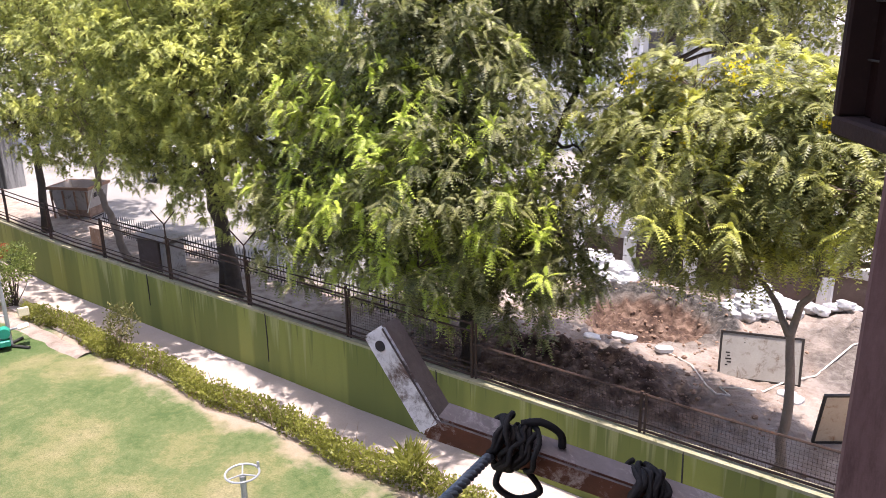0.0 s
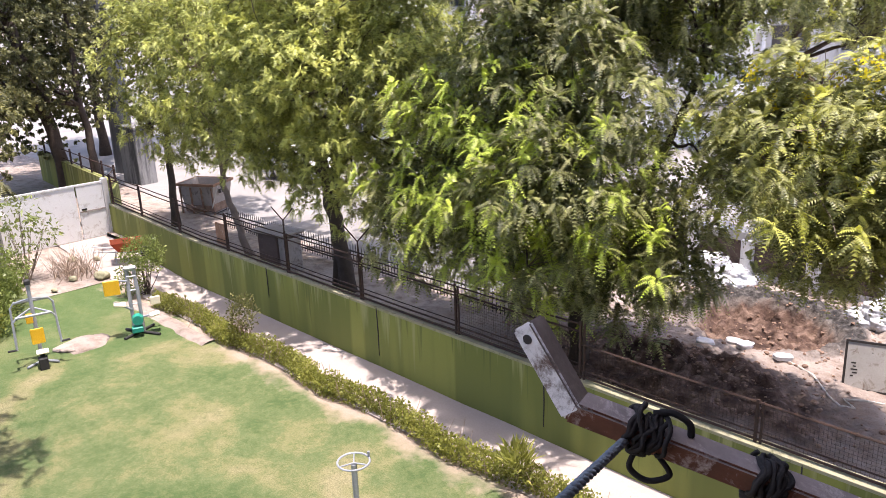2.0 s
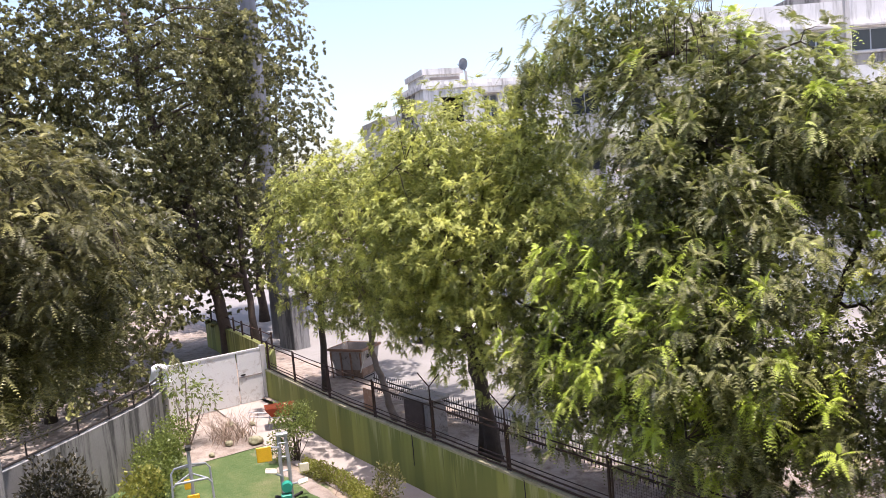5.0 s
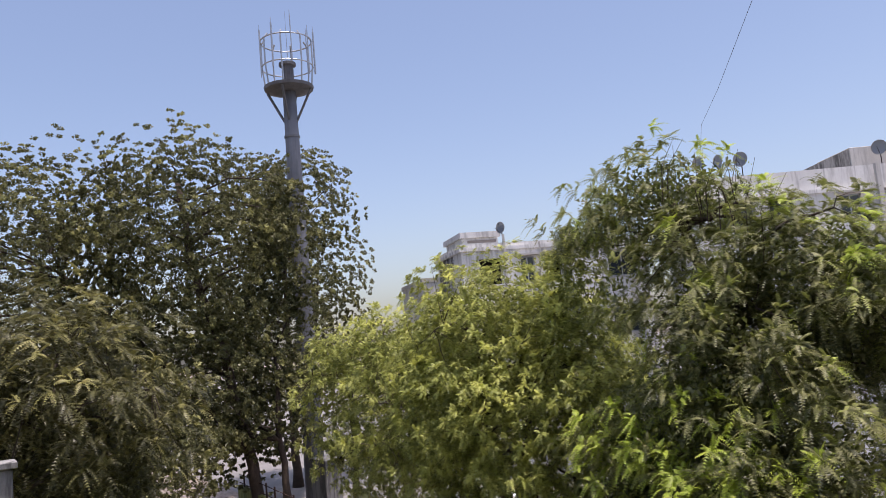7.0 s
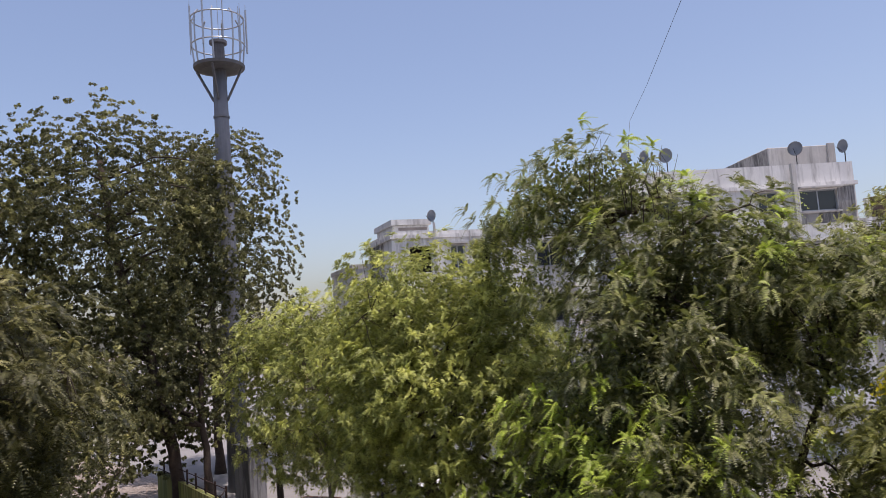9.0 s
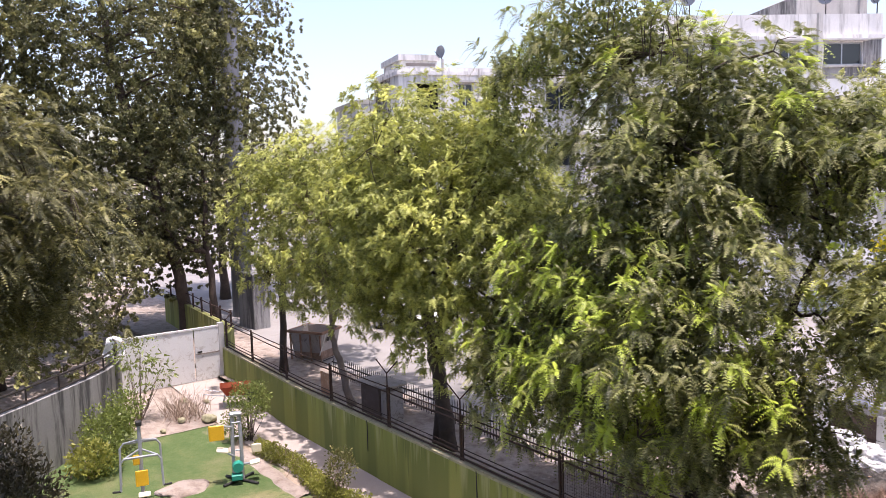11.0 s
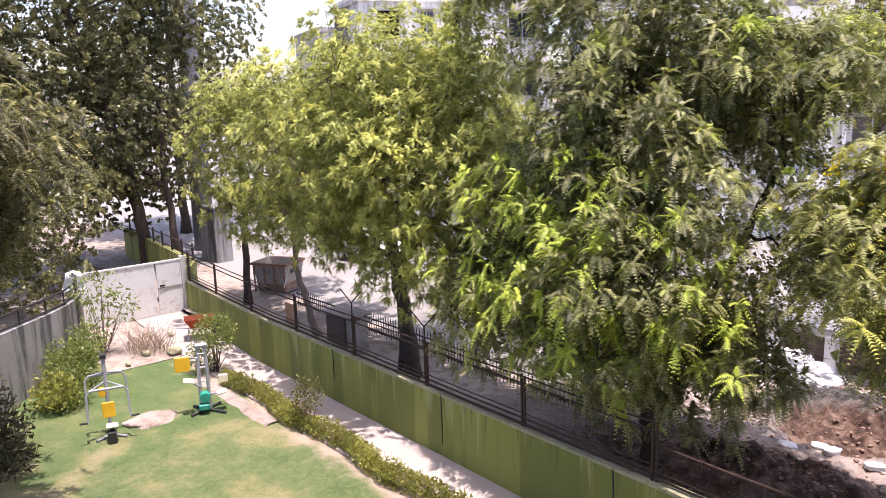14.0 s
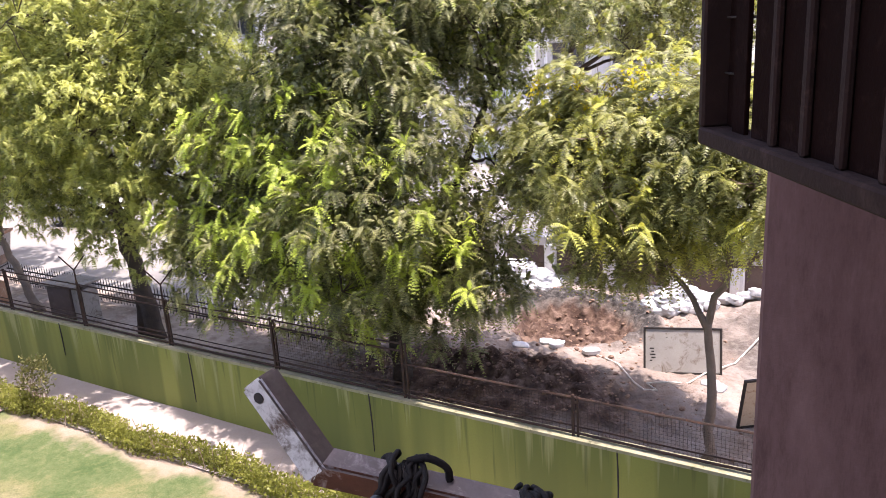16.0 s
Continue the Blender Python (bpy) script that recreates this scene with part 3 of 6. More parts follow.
for k, p in enumerate(verge.data.vertices):
    x, y = p.co.x, p.co.y
    r, v = pit_reach(x, y)
    dug = max(0.0, min(1.0, (1.0 - r) / 0.08))
    ring_out = 1.38 + 0.16 * soft_noise(x, y, 3.0, 3.0)
    rim.data[k].value = max(0.0, min(1.0, (r - 0.92) / 0.10)) * max(0.0, min(1.0, (ring_out - r) / 0.10)) * max(0.1, min(1.0, 1.05 + 0.9 * v))
    rubble = math.exp(-(((x + 1.7) / 1.5) ** 2 + ((y - 16.2) / 1.7) ** 2))
    rim.data[k].value = max(rim.data[k].value, min(0.7, 1.1 * rubble * (0.8 + 0.7 * soft_noise(x, y, 2.4, 6.0))))
    # dark dug soil of the heap, spread wider to paint in the tree's shade
    spoil = math.exp(-(((x + 6.8) / 3.6) ** 2 + ((y - 12.3) / 1.5) ** 2))
    fresh.data[k].value = max(0.0, min(1.0, dug), min(1.0, 1.5 * spoil + 0.6 * soft_noise(x, y, 1.6, 8.0) * spoil))
tagged(verge, "dug-up earth verge with an excavated pit and spoil heaps", "ground", kind="structure")
strip = sheet("verge_strip", -60.0, -12.4, 9.75, 13.4, 0.5, lambda x, y: 0.42 + 0.05 * soft_noise(x, y, 0.9), M["dirt"])
tagged(strip, "bare earth strip under the roadside trees", "ground", kind="structure")
road = sheet("road", -400.0, -12.4, 13.3, 500.0, 8.0, lambda x, y: 0.36, M["road"])
tagged(road, "pale dusty street behind the trees", "road", kind="structure")
forecourt = sheet("forecourt", -12.5, 200.0, 19.0, 500.0, 8.0, lambda x, y: 0.36, M["road"])
tagged(forecourt, "pale dusty forecourt before the apartment blocks", "pavement", kind="structure")
yard = sheet("yard", -120.0, -25.4, -60.0, 9.9, 4.0, lambda x, y: 0.22, M["dirt"])
tagged(yard, "bare earth yard beyond the curved wall", "ground", kind="structure")
far_yard = sheet("far_yard", -26.0, -11.0, -60.0, -8.9, 4.0, lambda x, y: -0.02, M["dirt"])
tagged(far_yard, "bare earth beside the house", "ground", kind="structure")
dirt_patch = sheet("dirt_patch", -26.4, -22.3, 6.0, 8.1, 0.25, lambda x, y: park_height(x, y) + 0.022 + 0.012 * soft_noise(x, y, 2.0), M["dirt"])
tagged(dirt_patch, "pale bare earth with stones in front of the gate", "ground", kind="structure")

# ------------------------------------------------------------------ green wall and its fence
WALL_Y, WALL_TOP = 9.6, 1.40
LINE = [(-26.4, 9.95), (-20.0, 9.62), (3.0, 9.60)]


def wall_strip(line, width, z0, z1):
    poly = [(x, y) for x, y in line] + [(x, y + width) for x, y in line[::-1]]
    return plate(poly, z0, z1)


wall = part("wall_green", wall_strip(LINE, 0.23, -0.1, WALL_TOP - 0.05), M["green"])
tagged(wall, "olive-green limewashed compound wall with dark rain streaks", "wall", kind="structure")
part("coping", wall_strip([(x, y - 0.004) for x, y in LINE], 0.25, WALL_TOP - 0.05, WALL_TOP), M["coping"], wall, "chipped mortar coping")
for x, z0, z1 in ((-16.14, 0.6, 1.38), (-11.93, 0.3, 1.38), (-7.5, 0.28, 1.38), (-3.15, 0.2, 1.38)):
    part("joint", tube([(x, 9.615 + max(0, (-20 - x) * 0.052), z1), (x + 0.02, 9.603 + max(0, (-20 - x) * 0.052), (z0 + z1) / 2), (x + 0.01, 9.603, z0)], [0.016, 0.013, 0.008], 6), M["dark"], wall)
POSTS = [-26.2, -23.7, -20.9, -18.13, -15.33, -12.55, -9.68, -6.82, -3.85, -0.95, 1.9]


def wall_y(x):
    return 9.62 + max(0.0, (-20.0 - x) * 0.052) + 0.1


fence = thing("boundary_fence", "rusty iron fence of angle posts and rails on top of the green wall", "fence", (0, 0, WALL_TOP), kind="structure")
for i, x in enumerate(POSTS):
    y = wall_y(x)
    low = x > -6.0
    h = 0.66 if low else 1.02
    bm = box((x - 0.02, y - 0.02, 0), (x + 0.02, y + 0.02, h))
    add_box(bm, (x + 0.06, y - 0.015, 0), (x + 0.09, y + 0.015, h * 0.97))
    if x in (-15.33, -12.55):
        add_tube(bm, [(x, y, h), (x, y, 1.32)], 0.017, 5)
        for s in (-1, 1):
            add_tube(bm, [(x, y, 1.30), (x + s * 0.27, y + s * 0.12, 1.62)], 0.015, 5)
    part("post", bm, M["rust"], fence)
for a, b in zip(POSTS, POSTS[1:]):
    low = a > -7.0
    for z, r in ((0.05, 0.022), (0.16, 0.014), (0.62, 0.018)) if low else ((0.05, 0.024), (0.16, 0.020), (0.26, 0.012), (0.84, 0.018), (0.97, 0.016)):
        part("rail", tube([(a, wall_y(a), z), ((a + b) / 2, wall_y((a + b) / 2), z - 0.01), (b, wall_y(b), z)], r, 5), M["rust"], fence)


# ------------------------------------------------------------------ gate, curved wall
def gate():
    top = thing("gate", "white painted sheet-metal gate with a wicket door, closed", "gate", (-26.45, 9.95, 0.28), 0, kind="structure")
    # runs along -y from the green wall
    part("gate_panel", box((-0.03, -3.6, 0.06), (0.03, -1.0, 1.86), 0.01), M["gate"], top)
    part("wicket_door", box((-0.02, -0.95, 0.06), (0.04, -0.1, 1.86), 0.01), M["gate"], top)
    part("top_rail", box((-0.04, -3.6, 1.86), (0.05, -0.1, 1.92)), M["gate"], top)
    part("door_rail", box((0.042, -0.95, 0.98), (0.06, -0.1, 1.02)), M["grey_metal"], top)
    part("latch", box((0.042, -0.88, 1.05), (0.08, -0.72, 1.10)), M["iron"], top)
    part("gate_post", box((-0.1, -0.1, 0), (0.1, 0.08, 2.0), 0.01), M["cream_wall"], top)
    return top


gate()
CURVE = [(-26.4, 6.35), (-25.4, 6.3), (-24.4, 6.0), (-23.5, 5.45), (-22.8, 4.8), (-22.1, 4.0), (-21.3, 3.1), (-20.2, 1.8), (-18.8, 0.0), (-17.0, -3.0), (-15.0, -8.0)]


def curved_wall():
    pts = np.array(CURVE)
    t = np.gradient(pts, axis=0)
    nrm = np.stack([t[:, 1], -t[:, 0]], 1) / np.linalg.norm(t, axis=1)[:, None]
    poly = [tuple(p) for p in pts] + [tuple(p) for p in (pts + nrm * 0.22)[::-1]]
    ob = part("wall_curved", plate(poly, -0.1, 1.95), M["grey_wall"])
    tagged(ob, "grey weathered plaster wall curving to the gate", "wall", kind="structure")
    rails = thing("wall_railing", "low iron railing along the curved grey wall", "railing", (0, 0, 1.95), kind="structure")
    mid = pts + nrm * 0.11
    for z in (0.06, 0.40):
        part("rail", tube([(x, y, z) for x, y in mid], 0.03, 6), M["iron"], rails)
    for x, y in mid:
        part("post", box((x - 0.02, y - 0.02, 0), (x + 0.02, y + 0.02, 0.44)), M["iron"], rails)


curved_wall()

# ------------------------------------------------------------------ trees
FEATHER = dict(kind="frond", length=0.30, pairs=9, leaf=0.066, width=0.027, droop=0.48)
LIGHT = dict(kind="frond", length=0.19, pairs=6, leaf=0.058, width=0.028, droop=0.35)
FINE = dict(kind="frond", length=0.31, pairs=9, leaf=0.054, width=0.027, droop=0.45)
BROAD = dict(kind="blade", size=0.155, width=0.40)

q = random.Random(3)
BARE = []
for k in range(16):
    x, y = q.uniform(-10.4, -8.0), q.uniform(11.0, 12.2)
    lean = q.uniform(-0.5, 0.6)
    z = 10.1 - 0.75 * max(0.0, x + 9.6)
    BARE.append([(x, y, z - 0.3), (x + 0.15 * lean, y, z + 0.35), (x + 0.75 * lean, y + 0.1, z + q.uniform(0.65, 1.0))])
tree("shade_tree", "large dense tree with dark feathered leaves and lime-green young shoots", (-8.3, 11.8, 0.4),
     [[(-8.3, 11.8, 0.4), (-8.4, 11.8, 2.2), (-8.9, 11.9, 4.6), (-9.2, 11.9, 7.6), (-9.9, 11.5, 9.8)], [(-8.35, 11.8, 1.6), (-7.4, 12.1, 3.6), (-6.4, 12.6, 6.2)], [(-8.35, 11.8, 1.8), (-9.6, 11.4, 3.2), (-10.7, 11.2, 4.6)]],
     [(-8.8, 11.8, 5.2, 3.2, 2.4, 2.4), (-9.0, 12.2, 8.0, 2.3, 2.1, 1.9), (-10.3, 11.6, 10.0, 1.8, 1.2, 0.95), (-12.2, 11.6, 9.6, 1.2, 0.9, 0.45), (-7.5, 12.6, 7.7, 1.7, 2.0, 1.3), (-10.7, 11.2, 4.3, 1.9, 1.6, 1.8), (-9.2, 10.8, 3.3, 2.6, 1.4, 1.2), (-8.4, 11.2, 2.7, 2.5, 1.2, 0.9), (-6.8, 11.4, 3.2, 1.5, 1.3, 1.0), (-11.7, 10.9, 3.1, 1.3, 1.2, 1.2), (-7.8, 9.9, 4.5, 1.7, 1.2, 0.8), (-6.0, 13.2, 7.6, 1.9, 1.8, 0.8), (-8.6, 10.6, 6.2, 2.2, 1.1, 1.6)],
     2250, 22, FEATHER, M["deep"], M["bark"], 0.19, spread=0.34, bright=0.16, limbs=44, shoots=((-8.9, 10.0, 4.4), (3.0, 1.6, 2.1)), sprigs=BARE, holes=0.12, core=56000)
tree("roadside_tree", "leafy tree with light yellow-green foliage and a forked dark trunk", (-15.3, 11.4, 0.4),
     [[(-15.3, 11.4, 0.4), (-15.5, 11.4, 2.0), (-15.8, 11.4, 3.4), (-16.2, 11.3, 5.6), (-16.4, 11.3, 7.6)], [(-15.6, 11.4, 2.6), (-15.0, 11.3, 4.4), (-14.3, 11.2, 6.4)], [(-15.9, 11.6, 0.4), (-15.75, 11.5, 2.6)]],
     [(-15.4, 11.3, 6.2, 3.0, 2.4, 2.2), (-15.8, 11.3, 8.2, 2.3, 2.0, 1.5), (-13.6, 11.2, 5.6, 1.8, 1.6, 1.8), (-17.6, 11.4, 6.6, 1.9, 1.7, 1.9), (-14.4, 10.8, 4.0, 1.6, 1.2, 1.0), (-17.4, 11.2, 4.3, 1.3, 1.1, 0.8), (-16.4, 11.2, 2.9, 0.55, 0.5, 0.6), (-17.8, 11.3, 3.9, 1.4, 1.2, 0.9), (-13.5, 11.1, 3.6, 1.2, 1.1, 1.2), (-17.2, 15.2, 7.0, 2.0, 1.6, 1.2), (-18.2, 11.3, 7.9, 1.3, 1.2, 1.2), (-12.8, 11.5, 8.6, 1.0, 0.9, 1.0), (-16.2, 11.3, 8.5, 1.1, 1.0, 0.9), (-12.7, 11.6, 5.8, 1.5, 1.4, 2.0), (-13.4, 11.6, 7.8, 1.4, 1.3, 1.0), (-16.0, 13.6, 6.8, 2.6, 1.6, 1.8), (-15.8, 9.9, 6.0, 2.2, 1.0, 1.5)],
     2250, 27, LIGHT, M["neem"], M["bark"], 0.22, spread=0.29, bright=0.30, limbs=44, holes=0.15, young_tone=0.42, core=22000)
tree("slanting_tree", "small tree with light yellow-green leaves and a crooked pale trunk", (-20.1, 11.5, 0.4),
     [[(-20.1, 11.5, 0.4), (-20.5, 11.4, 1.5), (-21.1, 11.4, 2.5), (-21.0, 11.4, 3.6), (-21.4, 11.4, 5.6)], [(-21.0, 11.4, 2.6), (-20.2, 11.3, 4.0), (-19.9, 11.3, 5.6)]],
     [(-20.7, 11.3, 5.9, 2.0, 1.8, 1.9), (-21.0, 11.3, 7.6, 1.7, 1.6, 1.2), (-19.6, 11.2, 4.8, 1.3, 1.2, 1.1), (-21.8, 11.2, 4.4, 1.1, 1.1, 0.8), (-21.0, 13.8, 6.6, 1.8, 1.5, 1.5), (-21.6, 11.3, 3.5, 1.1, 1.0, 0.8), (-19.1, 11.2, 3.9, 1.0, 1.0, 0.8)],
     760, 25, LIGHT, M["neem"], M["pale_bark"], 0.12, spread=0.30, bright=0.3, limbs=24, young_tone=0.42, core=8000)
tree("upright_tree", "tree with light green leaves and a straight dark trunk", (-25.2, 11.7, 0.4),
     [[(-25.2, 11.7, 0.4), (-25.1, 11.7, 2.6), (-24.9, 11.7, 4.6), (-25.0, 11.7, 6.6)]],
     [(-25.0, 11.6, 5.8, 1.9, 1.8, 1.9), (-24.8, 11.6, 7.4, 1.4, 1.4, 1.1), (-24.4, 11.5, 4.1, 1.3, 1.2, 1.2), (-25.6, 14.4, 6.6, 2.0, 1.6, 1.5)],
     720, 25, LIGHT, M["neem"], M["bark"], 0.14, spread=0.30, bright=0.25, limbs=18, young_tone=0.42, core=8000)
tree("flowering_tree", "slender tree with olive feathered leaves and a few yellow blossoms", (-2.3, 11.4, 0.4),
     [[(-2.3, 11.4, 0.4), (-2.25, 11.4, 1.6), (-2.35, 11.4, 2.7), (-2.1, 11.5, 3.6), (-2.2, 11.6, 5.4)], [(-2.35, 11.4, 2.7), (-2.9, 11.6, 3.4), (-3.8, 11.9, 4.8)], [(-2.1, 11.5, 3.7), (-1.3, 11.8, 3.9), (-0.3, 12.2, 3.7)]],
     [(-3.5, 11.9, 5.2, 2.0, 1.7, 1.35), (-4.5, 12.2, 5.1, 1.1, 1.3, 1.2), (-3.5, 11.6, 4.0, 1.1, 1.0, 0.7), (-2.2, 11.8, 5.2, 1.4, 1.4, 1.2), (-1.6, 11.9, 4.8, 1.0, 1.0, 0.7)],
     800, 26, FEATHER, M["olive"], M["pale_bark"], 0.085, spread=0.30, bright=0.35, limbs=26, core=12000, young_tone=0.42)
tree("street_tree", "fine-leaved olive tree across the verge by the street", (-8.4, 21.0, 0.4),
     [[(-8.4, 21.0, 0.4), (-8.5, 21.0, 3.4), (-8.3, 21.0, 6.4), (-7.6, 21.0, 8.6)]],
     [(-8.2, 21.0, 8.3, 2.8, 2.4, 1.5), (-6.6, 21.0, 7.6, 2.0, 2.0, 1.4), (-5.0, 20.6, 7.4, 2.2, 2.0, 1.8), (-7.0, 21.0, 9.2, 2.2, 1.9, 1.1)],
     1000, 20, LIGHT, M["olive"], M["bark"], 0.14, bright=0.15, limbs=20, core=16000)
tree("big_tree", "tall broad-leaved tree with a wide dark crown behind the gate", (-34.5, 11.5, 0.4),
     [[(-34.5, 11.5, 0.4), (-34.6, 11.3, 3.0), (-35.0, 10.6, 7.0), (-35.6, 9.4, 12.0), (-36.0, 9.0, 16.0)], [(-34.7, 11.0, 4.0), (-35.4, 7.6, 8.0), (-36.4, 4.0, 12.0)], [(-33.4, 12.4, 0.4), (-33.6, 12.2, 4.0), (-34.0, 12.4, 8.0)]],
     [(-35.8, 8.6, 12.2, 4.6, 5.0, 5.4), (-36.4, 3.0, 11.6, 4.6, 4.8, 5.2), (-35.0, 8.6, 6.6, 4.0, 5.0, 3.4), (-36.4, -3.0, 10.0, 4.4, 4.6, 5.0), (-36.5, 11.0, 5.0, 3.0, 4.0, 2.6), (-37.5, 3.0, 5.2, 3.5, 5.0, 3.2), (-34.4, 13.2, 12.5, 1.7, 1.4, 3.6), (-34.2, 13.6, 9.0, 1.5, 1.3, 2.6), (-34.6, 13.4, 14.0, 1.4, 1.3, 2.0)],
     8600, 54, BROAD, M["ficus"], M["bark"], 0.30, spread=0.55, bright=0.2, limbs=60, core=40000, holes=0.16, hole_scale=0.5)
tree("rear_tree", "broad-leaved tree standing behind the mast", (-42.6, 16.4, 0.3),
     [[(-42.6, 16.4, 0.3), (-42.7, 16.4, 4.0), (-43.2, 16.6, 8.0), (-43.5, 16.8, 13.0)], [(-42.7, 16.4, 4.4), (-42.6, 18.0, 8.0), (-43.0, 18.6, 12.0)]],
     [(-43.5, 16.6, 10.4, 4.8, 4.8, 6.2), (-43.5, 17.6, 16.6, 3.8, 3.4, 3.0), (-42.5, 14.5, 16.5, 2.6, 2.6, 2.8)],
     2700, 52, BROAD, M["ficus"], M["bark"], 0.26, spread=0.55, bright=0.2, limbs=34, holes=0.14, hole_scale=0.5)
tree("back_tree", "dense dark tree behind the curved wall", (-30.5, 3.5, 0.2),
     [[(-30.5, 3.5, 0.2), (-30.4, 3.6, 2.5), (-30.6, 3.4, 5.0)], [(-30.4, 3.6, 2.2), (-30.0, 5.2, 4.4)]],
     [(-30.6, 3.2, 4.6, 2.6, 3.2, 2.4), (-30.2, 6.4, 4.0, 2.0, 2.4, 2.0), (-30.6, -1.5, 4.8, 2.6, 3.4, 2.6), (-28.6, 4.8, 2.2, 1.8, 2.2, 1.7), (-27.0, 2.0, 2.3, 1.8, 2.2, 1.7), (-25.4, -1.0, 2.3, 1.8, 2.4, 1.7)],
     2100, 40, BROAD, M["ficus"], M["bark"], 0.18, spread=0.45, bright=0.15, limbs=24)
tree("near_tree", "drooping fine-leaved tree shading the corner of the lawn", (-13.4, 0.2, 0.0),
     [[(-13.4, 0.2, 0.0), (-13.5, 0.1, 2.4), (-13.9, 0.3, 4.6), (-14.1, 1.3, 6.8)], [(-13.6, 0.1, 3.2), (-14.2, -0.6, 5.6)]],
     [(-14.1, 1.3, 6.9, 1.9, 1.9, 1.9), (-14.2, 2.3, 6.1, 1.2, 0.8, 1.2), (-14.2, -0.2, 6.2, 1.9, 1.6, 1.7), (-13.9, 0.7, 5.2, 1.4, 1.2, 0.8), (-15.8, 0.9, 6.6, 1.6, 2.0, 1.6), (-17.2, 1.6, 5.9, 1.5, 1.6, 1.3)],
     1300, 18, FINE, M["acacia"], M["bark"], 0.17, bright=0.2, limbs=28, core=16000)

# ------------------------------------------------------------------ tower
tower = thing("mobile_tower", "grey steel monopole mast with a ring of antennas on top", "tower", (-36.9, 15.1, 0.3))
part("mast", tube([(0, 0, 0), (0, 0, 8), (0, 0, 16), (0, 0, 21.2)], [0.52, 0.46, 0.38, 0.33], 20), M["pole"], tower, smooth=True)
part("mast_flange", tube([(0, 0, 18.4), (0, 0, 18.5)], 0.40, 20), M["pole"], tower)
part("platform", tube([(0, 0, 20.85), (0, 0, 20.95), (0, 0, 21.1)], [0.85, 1.25, 1.28], 28), M["tower_steel"], tower)
part("head", tube([(0, 0, 21.1), (0, 0, 22.2), (0, 0, 22.25), (0, 0, 22.4)], [0.30, 0.30, 0.44, 0.44], 16), M["tower_steel"], tower)
for z in (22.15, 23.55):
    part("ring_rail", ring((0, 0, z), 1.32, 0.035, steps=32), M["steel"], tower)
for k in range(8):
    a = 2 * math.pi * k / 8 + 0.2
    c, d = math.cos(a), math.sin(a)
    part("cage_post", tube([(1.2 * c, 1.2 * d, 21.1), (1.32 * c, 1.32 * d, 22.2), (1.32 * c, 1.32 * d, 23.5), (1.1 * c, 1.1 * d, 23.8)], 0.045, 6), M["steel"], tower)
for k in range(9):
    a = 2 * math.pi * k / 9 + 0.5
    c, d = math.cos(a), math.sin(a)
    lo = 21.5 + 0.3 * (k % 3)
    bm = tube([(1.42 * c, 1.42 * d, lo), (1.42 * c, 1.42 * d, lo + 2.3)], 0.05 if k % 2 else 0.03, 6)
    add_tube(bm, [(1.42 * c, 1.42 * d, lo + 2.3), (1.42 * c, 1.42 * d, lo + 2.6)], 0.015, 4)
    part("antenna", bm, M["steel"], tower)
for k in range(4):
    a = 2 * math.pi * k / 4 + 0.9
    c, d = math.cos(a), math.sin(a)
    part("brace", tube([(0.34 * c, 0.34 * d, 19.3), (1.15 * c, 1.15 * d, 20.9)], 0.07, 6), M["tower_steel"], tower)
for k in range(26):
    a = 2.4
    z = 6.0 + 0.56 * k
    r = 0.50 - 0.0085 * z
    part("step_rung", tube([(r * math.cos(a), r * math.sin(a), z), ((r + 0.22) * math.cos(a), (r + 0.22) * math.sin(a), z)], 0.02, 4), M["iron"], tower)
part("lightning_rod", tube([(0.1, 0, 22.4), (0.1, 0, 25.2)], [0.02, 0.008], 5), M["steel"], tower)

cabinet = thing("equipment_cabinet", "tall grey weathered concrete pillar beside the mast", "pillar", (-33.9, 14.4, 0.3), 4)
part("body", box((-0.75, -0.4, 0), (0.75, 0.4, 2.5), 0.03), M["grey_wall"], cabinet)
part("cap", box((-0.8, -0.45, 2.5), (0.8, 0.45, 2.6), 0.02), M["grey_wall"], cabinet)


# ------------------------------------------------------------------ apartment blocks
def window(parent, x, z, w, h, y=0.0, curtain=False):
    """A sliding window set back in its opening, of which the front lies at y."""
    fr = part("window", box((x, y + 0.10, z), (x + w, y + 0.13, z + 0.06)), M["steel"], parent)
    bm = box((x, y + 0.10, z + h - 0.06), (x + w, y + 0.14, z + h))
    add_box(bm, (x, y + 0.10, z + 0.06), (x + 0.06, y + 0.14, z + h - 0.06))
    add_box(bm, (x + w - 0.06, y + 0.10, z + 0.06), (x + w, y + 0.14, z + h - 0.06))
    add_box(bm, (x + w / 2 - 0.03, y + 0.11, z + 0.06), (x + w / 2 + 0.03, y + 0.15, z + h - 0.06))
    part("window_frame", bm, M["steel"], fr)
    for k in (0, 1):
        part("pane", box((x + 0.06 + k * (w / 2 - 0.03), y + 0.12, z + 0.06), (x + w / 2 - 0.03 + k * (w / 2 - 0.03), y + 0.13, z + h - 0.06)), M["glass"], fr)
    part("sill", box((x - 0.1, y - 0.12, z - 0.08), (x + w + 0.1, y + 0.1, z)), M["cream_wall"], fr)
    part("shade", box((x - 0.15, y - 0.45, z + h + 0.04), (x + w + 0.15, y + 0.02, z + h + 0.12)), M["cream_wall"], fr)
    return fr


